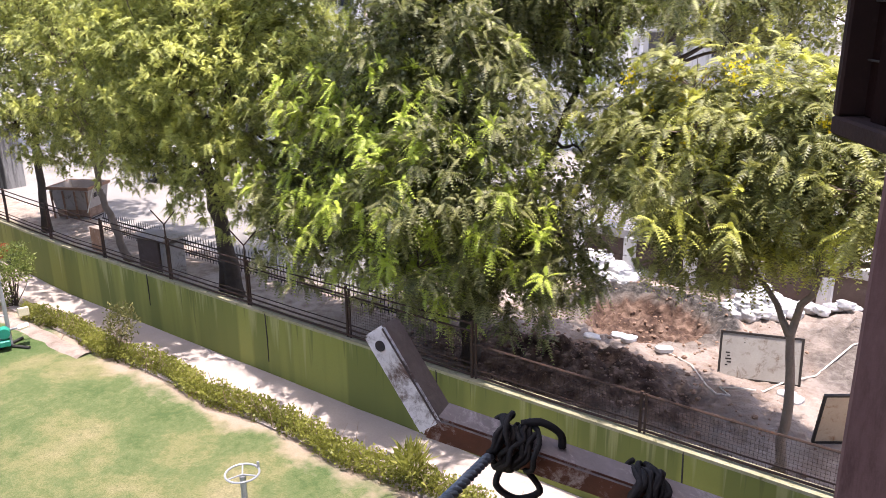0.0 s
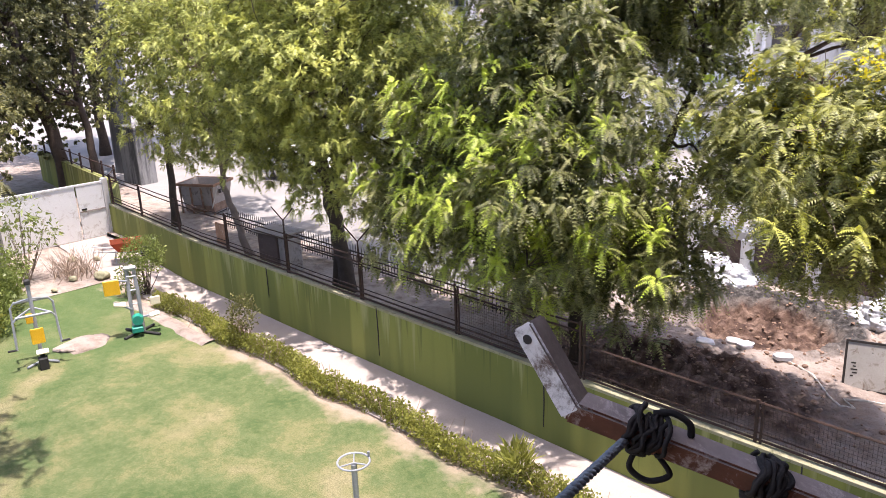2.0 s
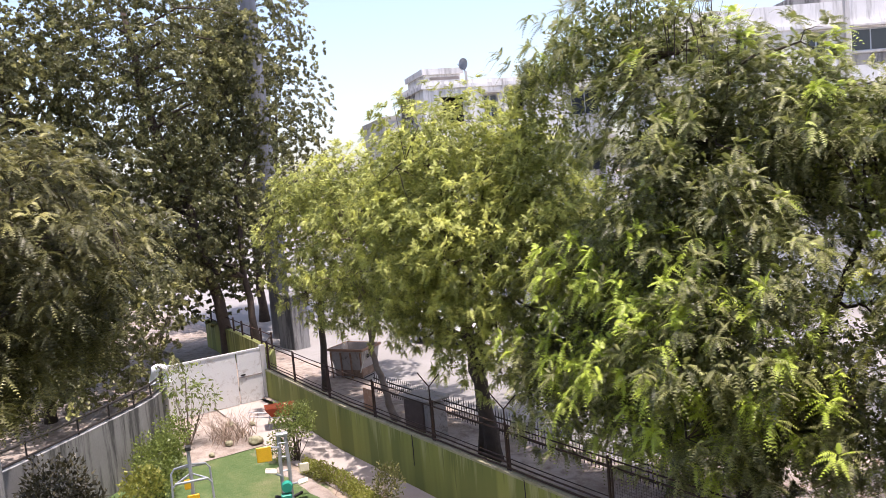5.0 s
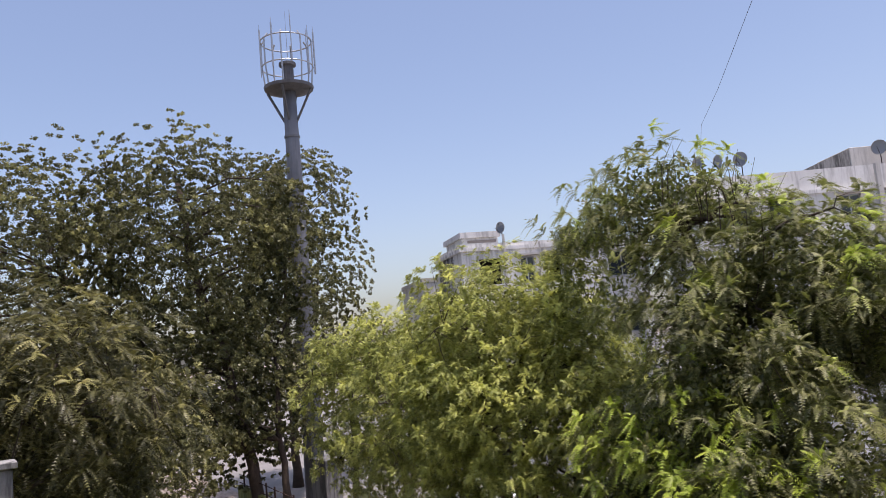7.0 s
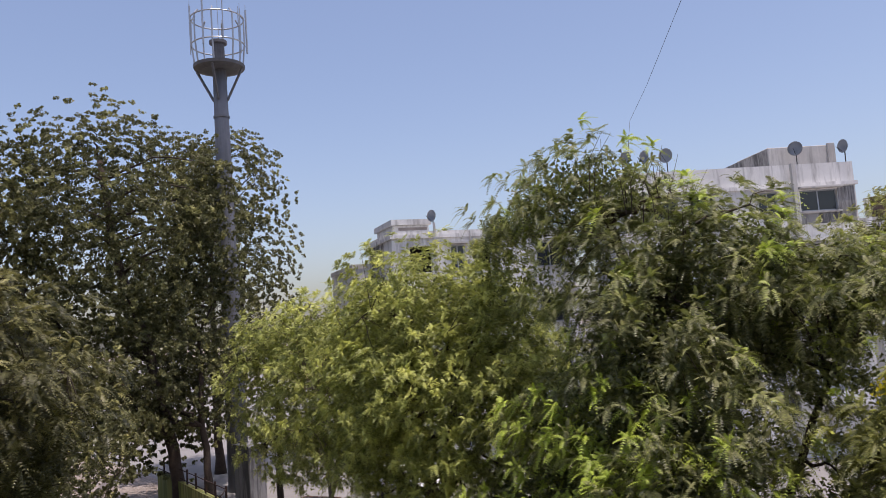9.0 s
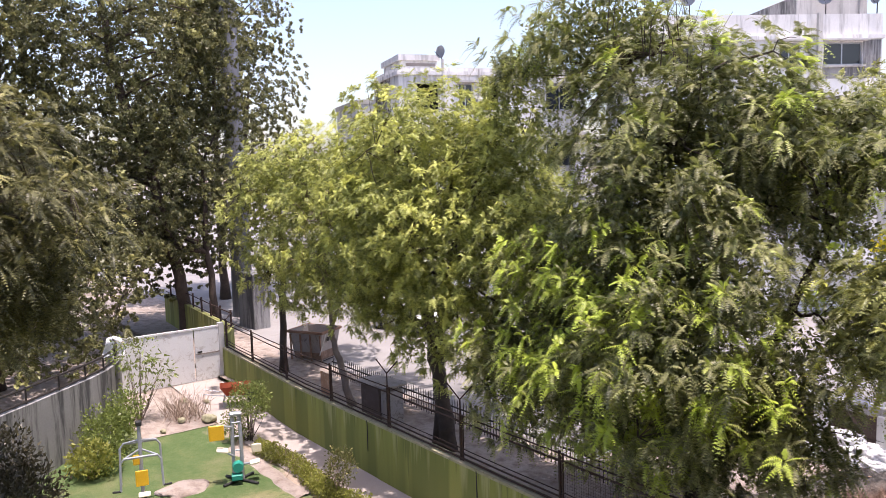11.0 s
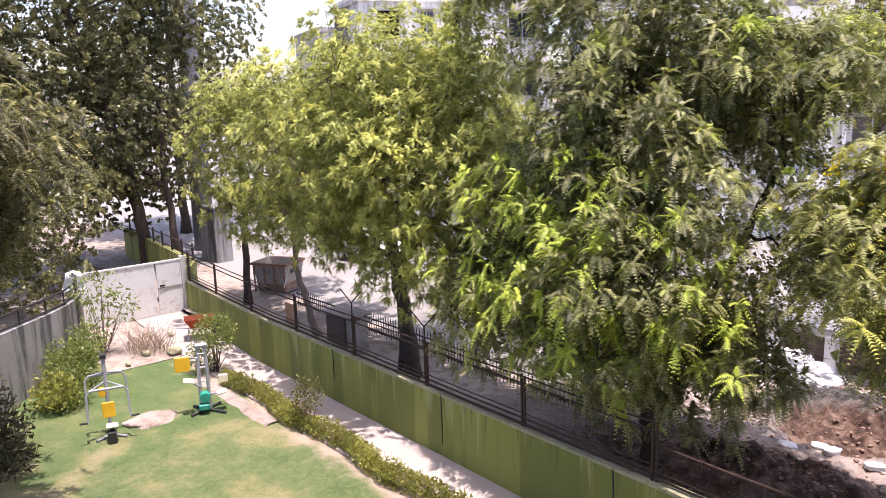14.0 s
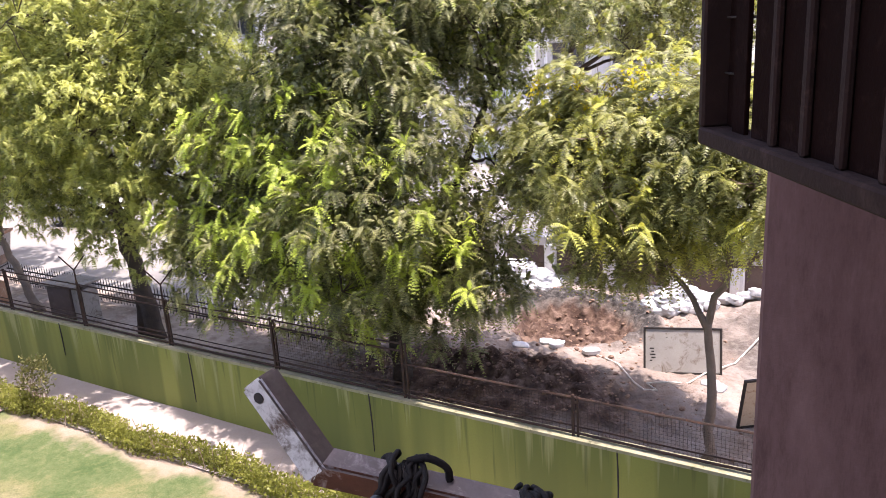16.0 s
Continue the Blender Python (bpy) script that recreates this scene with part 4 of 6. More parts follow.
def block(name, label, a, b, depth, floors, height, material, wins, top_extra=0.9, skip=(), sill_up=1.0, tall=1.35):
    """An apartment block: its front runs from a to b, with openings through the front wall."""
    a, b = Vector((*a, 0)), Vector((*b, 0))
    ang = math.degrees(math.atan2(b.y - a.y, b.x - a.x))
    n = (b - a).length
    ob = thing(name, label, "building", (a.x, a.y, 0.3), ang)
    roof = floors * height
    t = 0.28
    cuts = sorted(wins)
    bm = bmesh.new()
    for f in range(floors):
        z = f * height
        sill, head = z + sill_up, z + sill_up + tall
        add_box(bm, (0, 0, z), (n, t, sill))
        add_box(bm, (0, 0, head), (n, t, z + height))
        x = 0.0
        for wx, ww in cuts:
            add_box(bm, (x, 0, sill), (wx, t, head))
            x = wx + ww
        add_box(bm, (x, 0, sill), (n, t, head))
    part("front_wall", bm, material, ob)
    part("core", box((0, t + 1.2, 0), (n, depth, roof)), M["dark"], ob)
    for x0 in (0.0, n - t):
        part("end_wall", box((x0, t, 0), (x0 + t, depth, roof)), material, ob)
    part("back_wall", box((0, depth, 0), (n, depth + t, roof)), material, ob)
    part("roof", box((-0.1, -0.1, roof), (n + 0.1, depth + t + 0.1, roof + 0.18)), material, ob)
    bm = box((0, 0, roof + 0.18), (n, 0.16, roof + top_extra))
    add_box(bm, (0, depth, roof + 0.18), (n, depth + 0.16, roof + top_extra))
    add_box(bm, (0, 0.16, roof + 0.18), (0.16, depth, roof + top_extra))
    add_box(bm, (n - 0.16, 0.16, roof + 0.18), (n, depth, roof + top_extra))
    part("parapet", bm, material, ob)
    for f in range(1, floors):
        part("ledge", box((-0.06, -0.14, f * height - 0.1), (n + 0.06, -0.004, f * height + 0.06)), M["cream_wall"], ob)
    for f in range(floors):
        for k, (wx, ww) in enumerate(cuts):
            if (f, k) not in skip:
                window(ob, wx, f * height + sill_up, ww, tall)
    for k in range(1, int(n // 4)):
        part("drain_pipe", tube([(k * 4.1, -0.07, 0.1), (k * 4.1, -0.07, roof + 0.3)], 0.05, 6), M["cream_wall"], ob)
    return ob, n, roof


lb, lb_n, lb_roof = block("apartment_block", "weathered white four-storey apartment block with dark windows", (-31.58, 21.28), (-28.51, 30.80), 4.5, 4, 2.9, M["white_wall"],
                          [(0.9, 1.15), (3.05, 0.75), (4.3, 0.95), (7.8, 1.6)], 0.36, skip=((3, 0), (3, 2)), sill_up=1.2, tall=1.3)
part("rear_wing", box((-0.9, 4.8, 0), (lb_n, 10.5, lb_roof - 1.0), 0.02), M["white_wall"], lb)
part("wing_parapet", box((-0.96, 4.76, lb_roof - 1.0), (lb_n + 0.05, 10.56, lb_roof - 0.75)), M["cream_wall"], lb)
part("stair_head", box((0.2, 0.4, lb_roof + 0.18), (2.1, 3.4, lb_roof + 0.72), 0.02), M["white_wall"], lb)
part("stair_slab", box((0.1, 0.25, lb_roof + 0.72), (2.2, 3.6, lb_roof + 1.0)), M["white_wall"], lb)
part("slot", box((0.5, 0.385, lb_roof + 0.46), (2.0, 0.399, lb_roof + 0.60)), M["grey_metal"], lb)
part("roof_tank", box((6.1, 1.2, lb_roof + 0.74), (6.75, 1.9, lb_roof + 1.16), 0.06), M["black"], lb)
part("tank_stand", box((6.15, 1.25, lb_roof + 0.18), (6.7, 1.85, lb_roof + 0.74)), M["cream_wall"], lb)
part("soil_pipe", tube([(2.22, -0.09, 0.1), (2.22, -0.09, lb_roof + 0.75)], 0.07, 8), M["cream_wall"], lb)
part("air_conditioner", box((3.9, -0.35, lb_roof - 1.55), (4.25, -0.004, lb_roof - 1.15), 0.02), M["cream_wall"], lb)
cb, cb_n, cb_roof = block("corner_block", "weathered white apartment block with grey streaked parapet", (-22.9, 28.2), (-16.9, 37.8), 4.6, 4, 3.1, M["white_wall"],
                          [(1.2, 1.4), (3.3, 1.1), (6.5, 0.95), (8.55, 1.85)], 1.1, sill_up=1.95, tall=1.0)
part("roof_room", box((7.5, 0.5, cb_roof + 0.18), (10.7, 3.6, cb_roof + 2.05), 0.02), M["cream_wall"], cb)
part("room_pier", box((10.45, 0.36, cb_roof + 0.18), (10.8, 0.496, cb_roof + 2.12), 0.01), M["cream_wall"], cb)
bm = bmesh.new()
add_box(bm, (6.1, 0.55, cb_roof + 0.18), (7.5, 3.5, cb_roof + 2.0))
for v in bm.verts:
    if v.co.z > cb_roof + 1 and v.co.x < 7:
        v.co.z = cb_roof + 1.5
part("sloped_stair_roof", bm, M["grey_wall"], cb)
part("corner_pilaster", box((8.1, -0.35, cb_roof - 3.1), (8.3, -0.15, cb_roof + 1.1)), M["cream_wall"], cb)
part("grey_patch", box((10.42, -0.012, cb_roof - 1.75), (11.25, -0.003, cb_roof - 0.05)), M["grey_wall"], cb)
part("grey_patch", box((8.32, -0.012, cb_roof - 1.75), (10.42, -0.003, cb_roof - 1.25)), M["grey_wall"], cb)
part("deep_ledge", box((8.1, -1.2, cb_roof - 2.62), (11.3, -0.145, cb_roof - 2.44)), M["white_wall"], cb)
for f in (1, 2, 3):
    z = f * 3.1 - 0.66
    part("balcony_slab", box((8.0, -1.3, z - 0.16), (11.2, -0.145, z)), M["cream_wall"], cb)
    part("balcony_front", box((8.0, -1.3, z), (11.2, -1.16, z + 0.62)), M["white_wall"], cb)
    part("balcony_side", box((8.0, -1.16, z), (8.12, -0.145, z + 0.62)), M["white_wall"], cb)
    part("balcony_post", box((11.0, -1.14, z), (11.2, -0.95, z + 2.94)), M["white_wall"], cb)
wb, wb_n, wb_roof = block("low_block", "lower grey apartment wing with open balconies", (-17.2, 38.0), (-9.0, 44.0), 8.0, 3, 3.3, M["cream_wall"], [(1.0, 1.8), (4.2, 1.6), (6.8, 1.6)], 0.9)
part("roof_drum", tube([(2.6, 3.0, wb_roof + 0.18), (2.6, 3.0, wb_roof + 2.0), (2.6, 3.0, wb_roof + 2.1)], [1.2, 1.3, 1.45], 20), M["brown_panel"], wb)


def dish(at, turn, size):
    ob = thing("satellite_dish", "round grey satellite dish on a roof parapet", "dish", at, turn, "roof dishes")
    prof = [(0.0, 0.0), (0.5, 0.04), (0.85, 0.12), (1.0, 0.18)]
    bm = bmesh.new()
    rings = [[bm.verts.new((size * r * math.cos(a), -size * d, 0.75 + size * r * math.sin(a))) for a in [2 * math.pi * k / 16 for k in range(16)]] for r, d in prof[1:]]
    mid = bm.verts.new((0, 0, 0.75))
    for k in range(16):
        bm.faces.new((mid, rings[0][k], rings[0][(k + 1) % 16]))
        for p, q in zip(rings, rings[1:]):
            bm.faces.new((p[k], q[k], q[(k + 1) % 16], p[(k + 1) % 16]))
    bmesh.ops.solidify(bm, geom=bm.faces[:], thickness=0.015)
    part("reflector", bm, M["steel"], ob, smooth=True)
    part("mount", tube([(0, 0.03, 0), (0, 0.05, 0.75)], 0.025, 6), M["iron"], ob)
    part("feed_arm", tube([(0, -0.1, 0.75 - size * 0.8), (0, -0.45, 0.72)], 0.012, 5), M["iron"], ob)


dish((-30.9, 23.35, 0.3 + lb_roof + 0.36), 10, 0.30)
for along, turn, size in ((0.4, 5, 0.30), (1.3, -10, 0.30), (2.3, 12, 0.34), (8.6, 15, 0.34), (11.0, -20, 0.32)):
    dish((-22.9 + 0.53 * along, 28.2 + 0.848 * along, 0.3 + cb_roof + 1.1), turn, size)

overhead = thing("overhead_cable", "thin dark cable sagging across the sky", "cable", (0, 0, 0))
part("strand", tube([(-22.75, 28.5, 13.75), (-23.95, 30.7, 16.85), (-18.4, 24.8, 16.2), (-12.4, 18.7, 16.15), (-4.0, 10.0, 18.0), (-0.370, 8.0, 12.8)], 0.007, 4), M["iron"], overhead)

# ------------------------------------------------------------------ across the verge: low compound wall with pillars
cw = part("wall_verge", box((-13.0, 18.86, 0.2), (6.0, 19.02, 1.36)), M["brown_panel"])
tagged(cw, "low compound wall of dark brown panels between white pillars", "wall", kind="structure")
part("wall_coping", box((-13.0, 18.78, 1.36), (6.0, 19.10, 1.60), 0.02), M["cream_wall"], cw, "pale plastered band")
part("plinth", box((-13.0, 18.80, 0.2), (6.0, 18.856, 0.56), 0.01), M["cream_wall"], cw)
for x in (-12.6, -11.1, -9.6, -8.1, -6.45, -4.8, -3.27, -1.7, -0.1, 1.5, 3.1):
    part("pillar", box((x - 0.16, 18.70, 0.2), (x + 0.16, 18.855, 1.42), 0.02), M["white_wall"], cw)


# ------------------------------------------------------------------ roadside: picket railing, booth, pillar box
def picket_railing():
    top = thing("picket_railing", "dark iron picket railing along the street edge", "railing", (0, 12.75, 0.40), kind="structure")
    for z in (0.14, 0.50):
        part("rail", box((-23.6, -0.015, z), (-10.6, 0.015, z + 0.035)), M["iron"], top)
    bm = box((-0.008, -0.006, 0.05), (0.008, 0.006, 0.66))
    add_tube(bm, [(0, 0, 0.66), (0, 0, 0.75)], [0.010, 0.001], 4)
    first = part("picket", bm, M["iron"], top)
    first.location.x = -23.5
    for k in range(1, 104):
        ob = new("picket", first.data)
        ob.parent = top
        ob.location.x = -23.5 + 0.124 * k
    return top


picket_railing()

def garbage_skip():
    """An open-topped steel skip, wider at the rim than at the foot."""
    ob = thing("garbage_skip", "old pale steel garbage skip with an open rusty rim", "skip", (-26.35, 13.55, 0.36), 28)
    foot, rim_at, h, t = (0.56, 0.48), (0.74, 0.62), 1.18, 0.035
    bm = bmesh.new()
    loops = []
    for (hx, hy), z in ((foot, 0.06), (rim_at, h), ((rim_at[0] - t, rim_at[1] - t), h), ((foot[0] - t, foot[1] - t), 0.10)):
        loops.append([bm.verts.new((sx * hx, sy * hy, z)) for sx, sy in ((-1, -1), (1, -1), (1, 1), (-1, 1))])
    for a, b in zip(loops, loops[1:]):
        for k in range(4):
            bm.faces.new((a[k], a[(k + 1) % 4], b[(k + 1) % 4], b[k]))
    bm.faces.new(loops[0][::-1])
    bm.faces.new(loops[-1])
    part("tub", bm, M["grey_metal"], ob)
    bm = bmesh.new()
    for s in (-1, 1):
        add_box(bm, (-0.78, s * 0.65 - 0.03, h - 0.07), (0.78, s * 0.65 + 0.03, h + 0.02))
        add_box(bm, (s * 0.76 - 0.03, -0.62, h - 0.07), (s * 0.76 + 0.03, 0.62, h + 0.02))
    part("rim", bm, M["rust_roof"], ob, "rusted steel rim")
    for x in (-0.66, -0.22, 0.22, 0.66):
        part("rib", box((x - 0.025, -0.60, 0.1), (x + 0.025, -0.56, h - 0.08), 0, pose(0, 0, 0, 3.5, 0, 0)), M["rust_roof"], ob)
    for x in (-0.45, 0.45):
        part("skid", box((x - 0.05, -0.45, 0), (x + 0.05, 0.45, 0.06)), M["iron"], ob)
    # brown block added to darken the bright inside of the tub
    part("interior_fill", box((-0.62, -0.52, 0.10), (0.62, 0.52, 0.86), 0.05), M["dug"], ob)
    for k in range(3):
        part("lettering_bar", box((0.712, -0.30 + 0.2 * k, 0.80), (0.722, -0.16 + 0.2 * k, 0.95), 0, pose(0.02, 0, 0, 0, 0, 0)), M["iron"], ob)
    part("stay_rod", tube([(0.78, -0.4, h - 0.05), (0.70, -0.75, 0.35)], 0.02, 6), M["cable"], ob)


garbage_skip()


def parked_car(at, turn):
    """A small hatchback: lofted shell, glass, wheels with rims, lamps and bumper."""
    ob = thing("car", "small white hatchback parked on the dusty street", "car", at, turn)
    # half-profile stations along x: (x, half width low, half width high, z low, z belt, z roof)
    line = [(-1.85, 0.66, 0.62, 0.35, 0.72, 0.74), (-1.70, 0.76, 0.70, 0.24, 0.90, 0.96), (-1.35, 0.79, 0.60, 0.22, 0.94, 1.36), (-0.6, 0.80, 0.58, 0.22, 0.94, 1.48), (0.25, 0.80, 0.58, 0.22, 0.93, 1.46), (0.85, 0.79, 0.68, 0.22, 0.90, 1.02), (1.45, 0.76, 0.66, 0.24, 0.80, 0.84), (1.78, 0.62, 0.56, 0.34, 0.62, 0.64)]
    bm = bmesh.new()
    rings = []
    for x, lo, hi, z0, zb, z1 in line:
        half = [(lo * 0.92, z0), (lo, z0 + 0.16), (lo, zb), (hi, z1 - 0.03), (hi * 0.75, z1)]
        rings.append([bm.verts.new((x, y, z)) for y, z in half] + [bm.verts.new((x, -y, z)) for y, z in half[::-1]])
    for a, b in zip(rings, rings[1:]):
        for k in range(10):
            bm.faces.new((a[k], a[(k + 1) % 10], b[(k + 1) % 10], b[k]))
    bm.faces.new(rings[0])
    bm.faces.new(rings[-1][::-1])
    bmesh.ops.recalc_face_normals(bm, faces=bm.faces[:])
    part("body", bm, M["gate"], ob, smooth=False)
    for s in (-1, 1):
        for x0, x1, lean0, lean1 in ((-1.25, -0.45, 0.06, 0.0), (-0.38, 0.42, 0.0, 0.22)):
            bm = bmesh.new()
            q = [(x0, 0.795, 0.98), (x1 + lean1, 0.795, 0.98), (x1 - 0.10, 0.625, 1.36), (x0 + lean0, 0.625, 1.36)]
            a = [bm.verts.new((x, s * (y + 0.012), z)) for x, y, z in q]
            b = [bm.verts.new((x, s * (y - 0.03), z)) for x, y, z in q]
            bm.faces.new(a)
            bm.faces.new(b[::-1])
            for k in range(4):
                bm.faces.new((a[k], a[(k + 1) % 4], b[(k + 1) % 4], b[k]))
            bmesh.ops.recalc_face_normals(bm, faces=bm.faces[:])
            part("side_window", bm, M["glass"], ob)
        for x in (-1.15, 1.15):
            w = part("wheel", tube([(x, s * 0.64, 0.29), (x, s * 0.66, 0.29), (x, s * 0.80, 0.29), (x, s * 0.82, 0.29)], [0.25, 0.29, 0.29, 0.25], 20), M["black"], ob)
            part("rim", tube([(x, s * 0.80, 0.29), (x, s * 0.828, 0.29)], [0.17, 0.16], 14), M["steel"], w)
        part("headlight", box((1.62, s * 0.52 - 0.13, 0.60), (1.80, s * 0.52 + 0.10, 0.74), 0.03), M["steel"], ob)
        part("tail_light", box((-1.80, s * 0.60 - 0.08, 0.66), (-1.68, s * 0.60 + 0.08, 0.88), 0.02), M["red"], ob)
        part("wing_mirror", box((0.55, s * 0.86 - 0.07, 0.94), (0.66, s * 0.86 + 0.07, 1.06), 0.02), M["gate"], ob)
    for x0, z0, x1, z1 in ((0.86, 1.04, 0.34, 1.44), (-1.62, 1.02, -1.36, 1.34)):
        part("windscreen", box((-0.008, -0.54, 0.0), (0.012, 0.54, math.hypot(x1 - x0, z1 - z0)), 0, pose(x0, 0, z0, 0, math.degrees(math.atan2(x1 - x0, z1 - z0)), 0)), M["glass"], ob)


parked_car((-28.3, 19.15, 0.36), 8)

pier = thing("brick_pier", "stout brown service pillar with a sloping concrete cap", "pillar", (-18.5, 11.5, 0.40), 3)
part("body", box((-0.55, -0.3, 0), (0.35, 0.3, 1.05), 0.02), M["brown_panel"], pier)
part("side_panel", box((0.352, -0.25, 0), (0.75, 0.25, 0.98), 0.02), M["grey_metal"], pier)
part("cap", box((-0.66, -0.40, 1.05), (0.82, 0.40, 1.13), 0.03, pose(0, 0, 0, 0, -2, 0)), M["grey_metal"], pier)


# ------------------------------------------------------------------ park: kerb, hedge, shrubs
border = sheet("border", -20.2, -16.0, 7.45, 8.05, 0.12, lambda x, y: 0.045 + 0.03 * soft_noise(x, y, 2.2, 3.0) - 1.0 * (y - 7.8) ** 2, M["dirt"])
tagged(border, "strip of pale bare earth between the lawn and the hedge", "ground", kind="structure")


def leafy(name, label, category, at, blobs, count, size, width, leaves, stems, bark, kind="", up=0.5):
    top = thing(name, label, category, at, 0, kind=kind)
    c, d, r = crown_points(blobs, count, 0.35)
    way = unit(0.7 * d + 0.8 * rng.normal(size=(count, 3)) + np.array([0, 0, up]))
    # tone falls towards the inside of the foliage
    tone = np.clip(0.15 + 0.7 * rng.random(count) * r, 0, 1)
    keep = c[:, 2] > 0.03
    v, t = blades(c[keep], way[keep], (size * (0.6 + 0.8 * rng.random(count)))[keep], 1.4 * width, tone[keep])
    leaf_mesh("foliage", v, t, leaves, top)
    if stems:
        bm = bmesh.new()
        for k in range(stems):
            q = c[rng.integers(len(c))]
            add_tube(bm, bend((rng.normal() * 0.05, rng.normal() * 0.05, 0), q * 0.92, 0.0, 0.02, 5), [0.016, 0.013, 0.010, 0.007, 0.004], 5)
        part("stems", bm, bark, top)
    return top


hedge = thing("hedge", "low clipped hedge with small yellow-green leaves beside the footpath", "hedge", (0, 8.25, 0.0))
hx = np.linspace(-19.3, 0.1, 120)
hb = []
for x in hx:
    lump = 0.5 + 0.5 * soft_noise(x, 1.0, 2.1, 3.0) + 0.35 * soft_noise(x, 2.0, 5.3, 8.0)
    hb.append((x, 0.10 * math.sin(1.7 * x) + 0.06 * soft_noise(x, 5.0, 3.0), 0.17 + 0.04 * lump, 0.15, 0.15 + 0.08 * lump, 0.14 + 0.16 * lump))
c, d, r = crown_points(hb, 42000, 0.45)
keep = c[:, 2] > 0.02
# tone: random, in patches along the hedge, and lighter with height
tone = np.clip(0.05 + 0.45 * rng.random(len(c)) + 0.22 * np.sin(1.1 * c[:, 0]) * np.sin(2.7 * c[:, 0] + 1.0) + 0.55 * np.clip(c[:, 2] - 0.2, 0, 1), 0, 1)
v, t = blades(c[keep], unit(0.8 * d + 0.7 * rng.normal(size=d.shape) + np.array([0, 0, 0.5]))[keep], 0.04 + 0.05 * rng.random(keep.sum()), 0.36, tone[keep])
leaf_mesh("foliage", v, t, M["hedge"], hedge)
bm = bmesh.new()
for k in range(170):
    x = -19.2 + 19.2 * k / 170
    add_tube(bm, [(x, 0.1 * rng.normal(), 0), (x + 0.05 * rng.normal(), 0.12 * rng.normal(), 0.36 + 0.2 * rng.random())], [0.010, 0.004], 3, False)
tagged(part("stem_mass", bm, M["twig"], hedge), kind="stuff")

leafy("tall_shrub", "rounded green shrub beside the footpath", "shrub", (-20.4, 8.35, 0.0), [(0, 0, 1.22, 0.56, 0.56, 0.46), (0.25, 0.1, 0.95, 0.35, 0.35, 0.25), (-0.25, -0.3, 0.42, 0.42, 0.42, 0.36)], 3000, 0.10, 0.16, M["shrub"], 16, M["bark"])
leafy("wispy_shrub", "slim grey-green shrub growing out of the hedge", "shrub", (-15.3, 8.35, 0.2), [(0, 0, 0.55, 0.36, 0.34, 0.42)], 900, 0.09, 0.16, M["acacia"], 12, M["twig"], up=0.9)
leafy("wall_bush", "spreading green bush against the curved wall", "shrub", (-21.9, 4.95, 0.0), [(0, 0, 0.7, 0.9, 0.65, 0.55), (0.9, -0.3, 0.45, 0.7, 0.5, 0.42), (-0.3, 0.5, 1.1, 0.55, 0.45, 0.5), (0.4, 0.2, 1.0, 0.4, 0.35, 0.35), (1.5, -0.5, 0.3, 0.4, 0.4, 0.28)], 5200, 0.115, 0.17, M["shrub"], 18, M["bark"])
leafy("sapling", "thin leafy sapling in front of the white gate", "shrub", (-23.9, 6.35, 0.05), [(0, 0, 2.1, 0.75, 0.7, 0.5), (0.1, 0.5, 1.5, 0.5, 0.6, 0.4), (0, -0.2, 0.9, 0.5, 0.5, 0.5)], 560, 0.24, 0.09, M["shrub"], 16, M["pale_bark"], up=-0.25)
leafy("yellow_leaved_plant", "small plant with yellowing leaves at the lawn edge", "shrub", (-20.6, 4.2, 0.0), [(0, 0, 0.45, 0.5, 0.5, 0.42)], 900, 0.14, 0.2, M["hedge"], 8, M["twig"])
# bush fills the dark corner; its leaf colour has the shade in it
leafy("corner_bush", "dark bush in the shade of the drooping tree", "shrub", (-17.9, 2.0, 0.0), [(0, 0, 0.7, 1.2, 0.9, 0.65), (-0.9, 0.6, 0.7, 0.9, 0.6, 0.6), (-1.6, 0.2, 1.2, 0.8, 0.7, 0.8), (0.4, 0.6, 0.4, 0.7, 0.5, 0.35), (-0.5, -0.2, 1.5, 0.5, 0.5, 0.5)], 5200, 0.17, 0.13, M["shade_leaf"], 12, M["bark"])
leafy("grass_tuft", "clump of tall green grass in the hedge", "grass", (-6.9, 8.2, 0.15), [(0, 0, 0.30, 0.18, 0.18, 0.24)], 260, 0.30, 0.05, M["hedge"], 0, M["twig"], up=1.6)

brush = thing("dry_brush", "heap of dry bare twigs on the earth", "brushwood", (-23.4, 7.5, 0.12))
bm = bmesh.new()
for k in range(150):
    a, q = rng.random() * 6.28, rng.random()
    p0 = np.array([0.35 * rng.normal(), 0.35 * rng.normal(), 0.02])
    p1 = p0 + np.array([0.45 * math.cos(a), 0.45 * math.sin(a), 0.35 + 0.6 * q])
    add_tube(bm, bend(p0, p1, 0.05, 0.05, 4), [0.009, 0.007, 0.005, 0.003], 3, False)
tagged(part("twig_mass", bm, M["twig"], brush), kind="stuff")


def stone(at, size, seed, material, name="stone", label="rough pale stone lying on the bare earth"):
    bm = bmesh.new()
    bmesh.ops.create_icosphere(bm, subdivisions=3, radius=1.0)
    for v in bm.verts:
        k = 1 + 0.35 * noise.noise(v.co * 1.6 + Vector((seed, 0, 0))) + 0.1 * noise.noise(v.co * 5 + Vector((0, seed, 0)))
        v.co = Vector((v.co.x * size[0] * k, v.co.y * size[1] * k, max(v.co.z, -0.4) * size[2] * k))
    ob = part(name, bm, material, smooth=True)
    ob.location = at
    return tagged(ob, label, "stone" if name == "stone" else "mound")


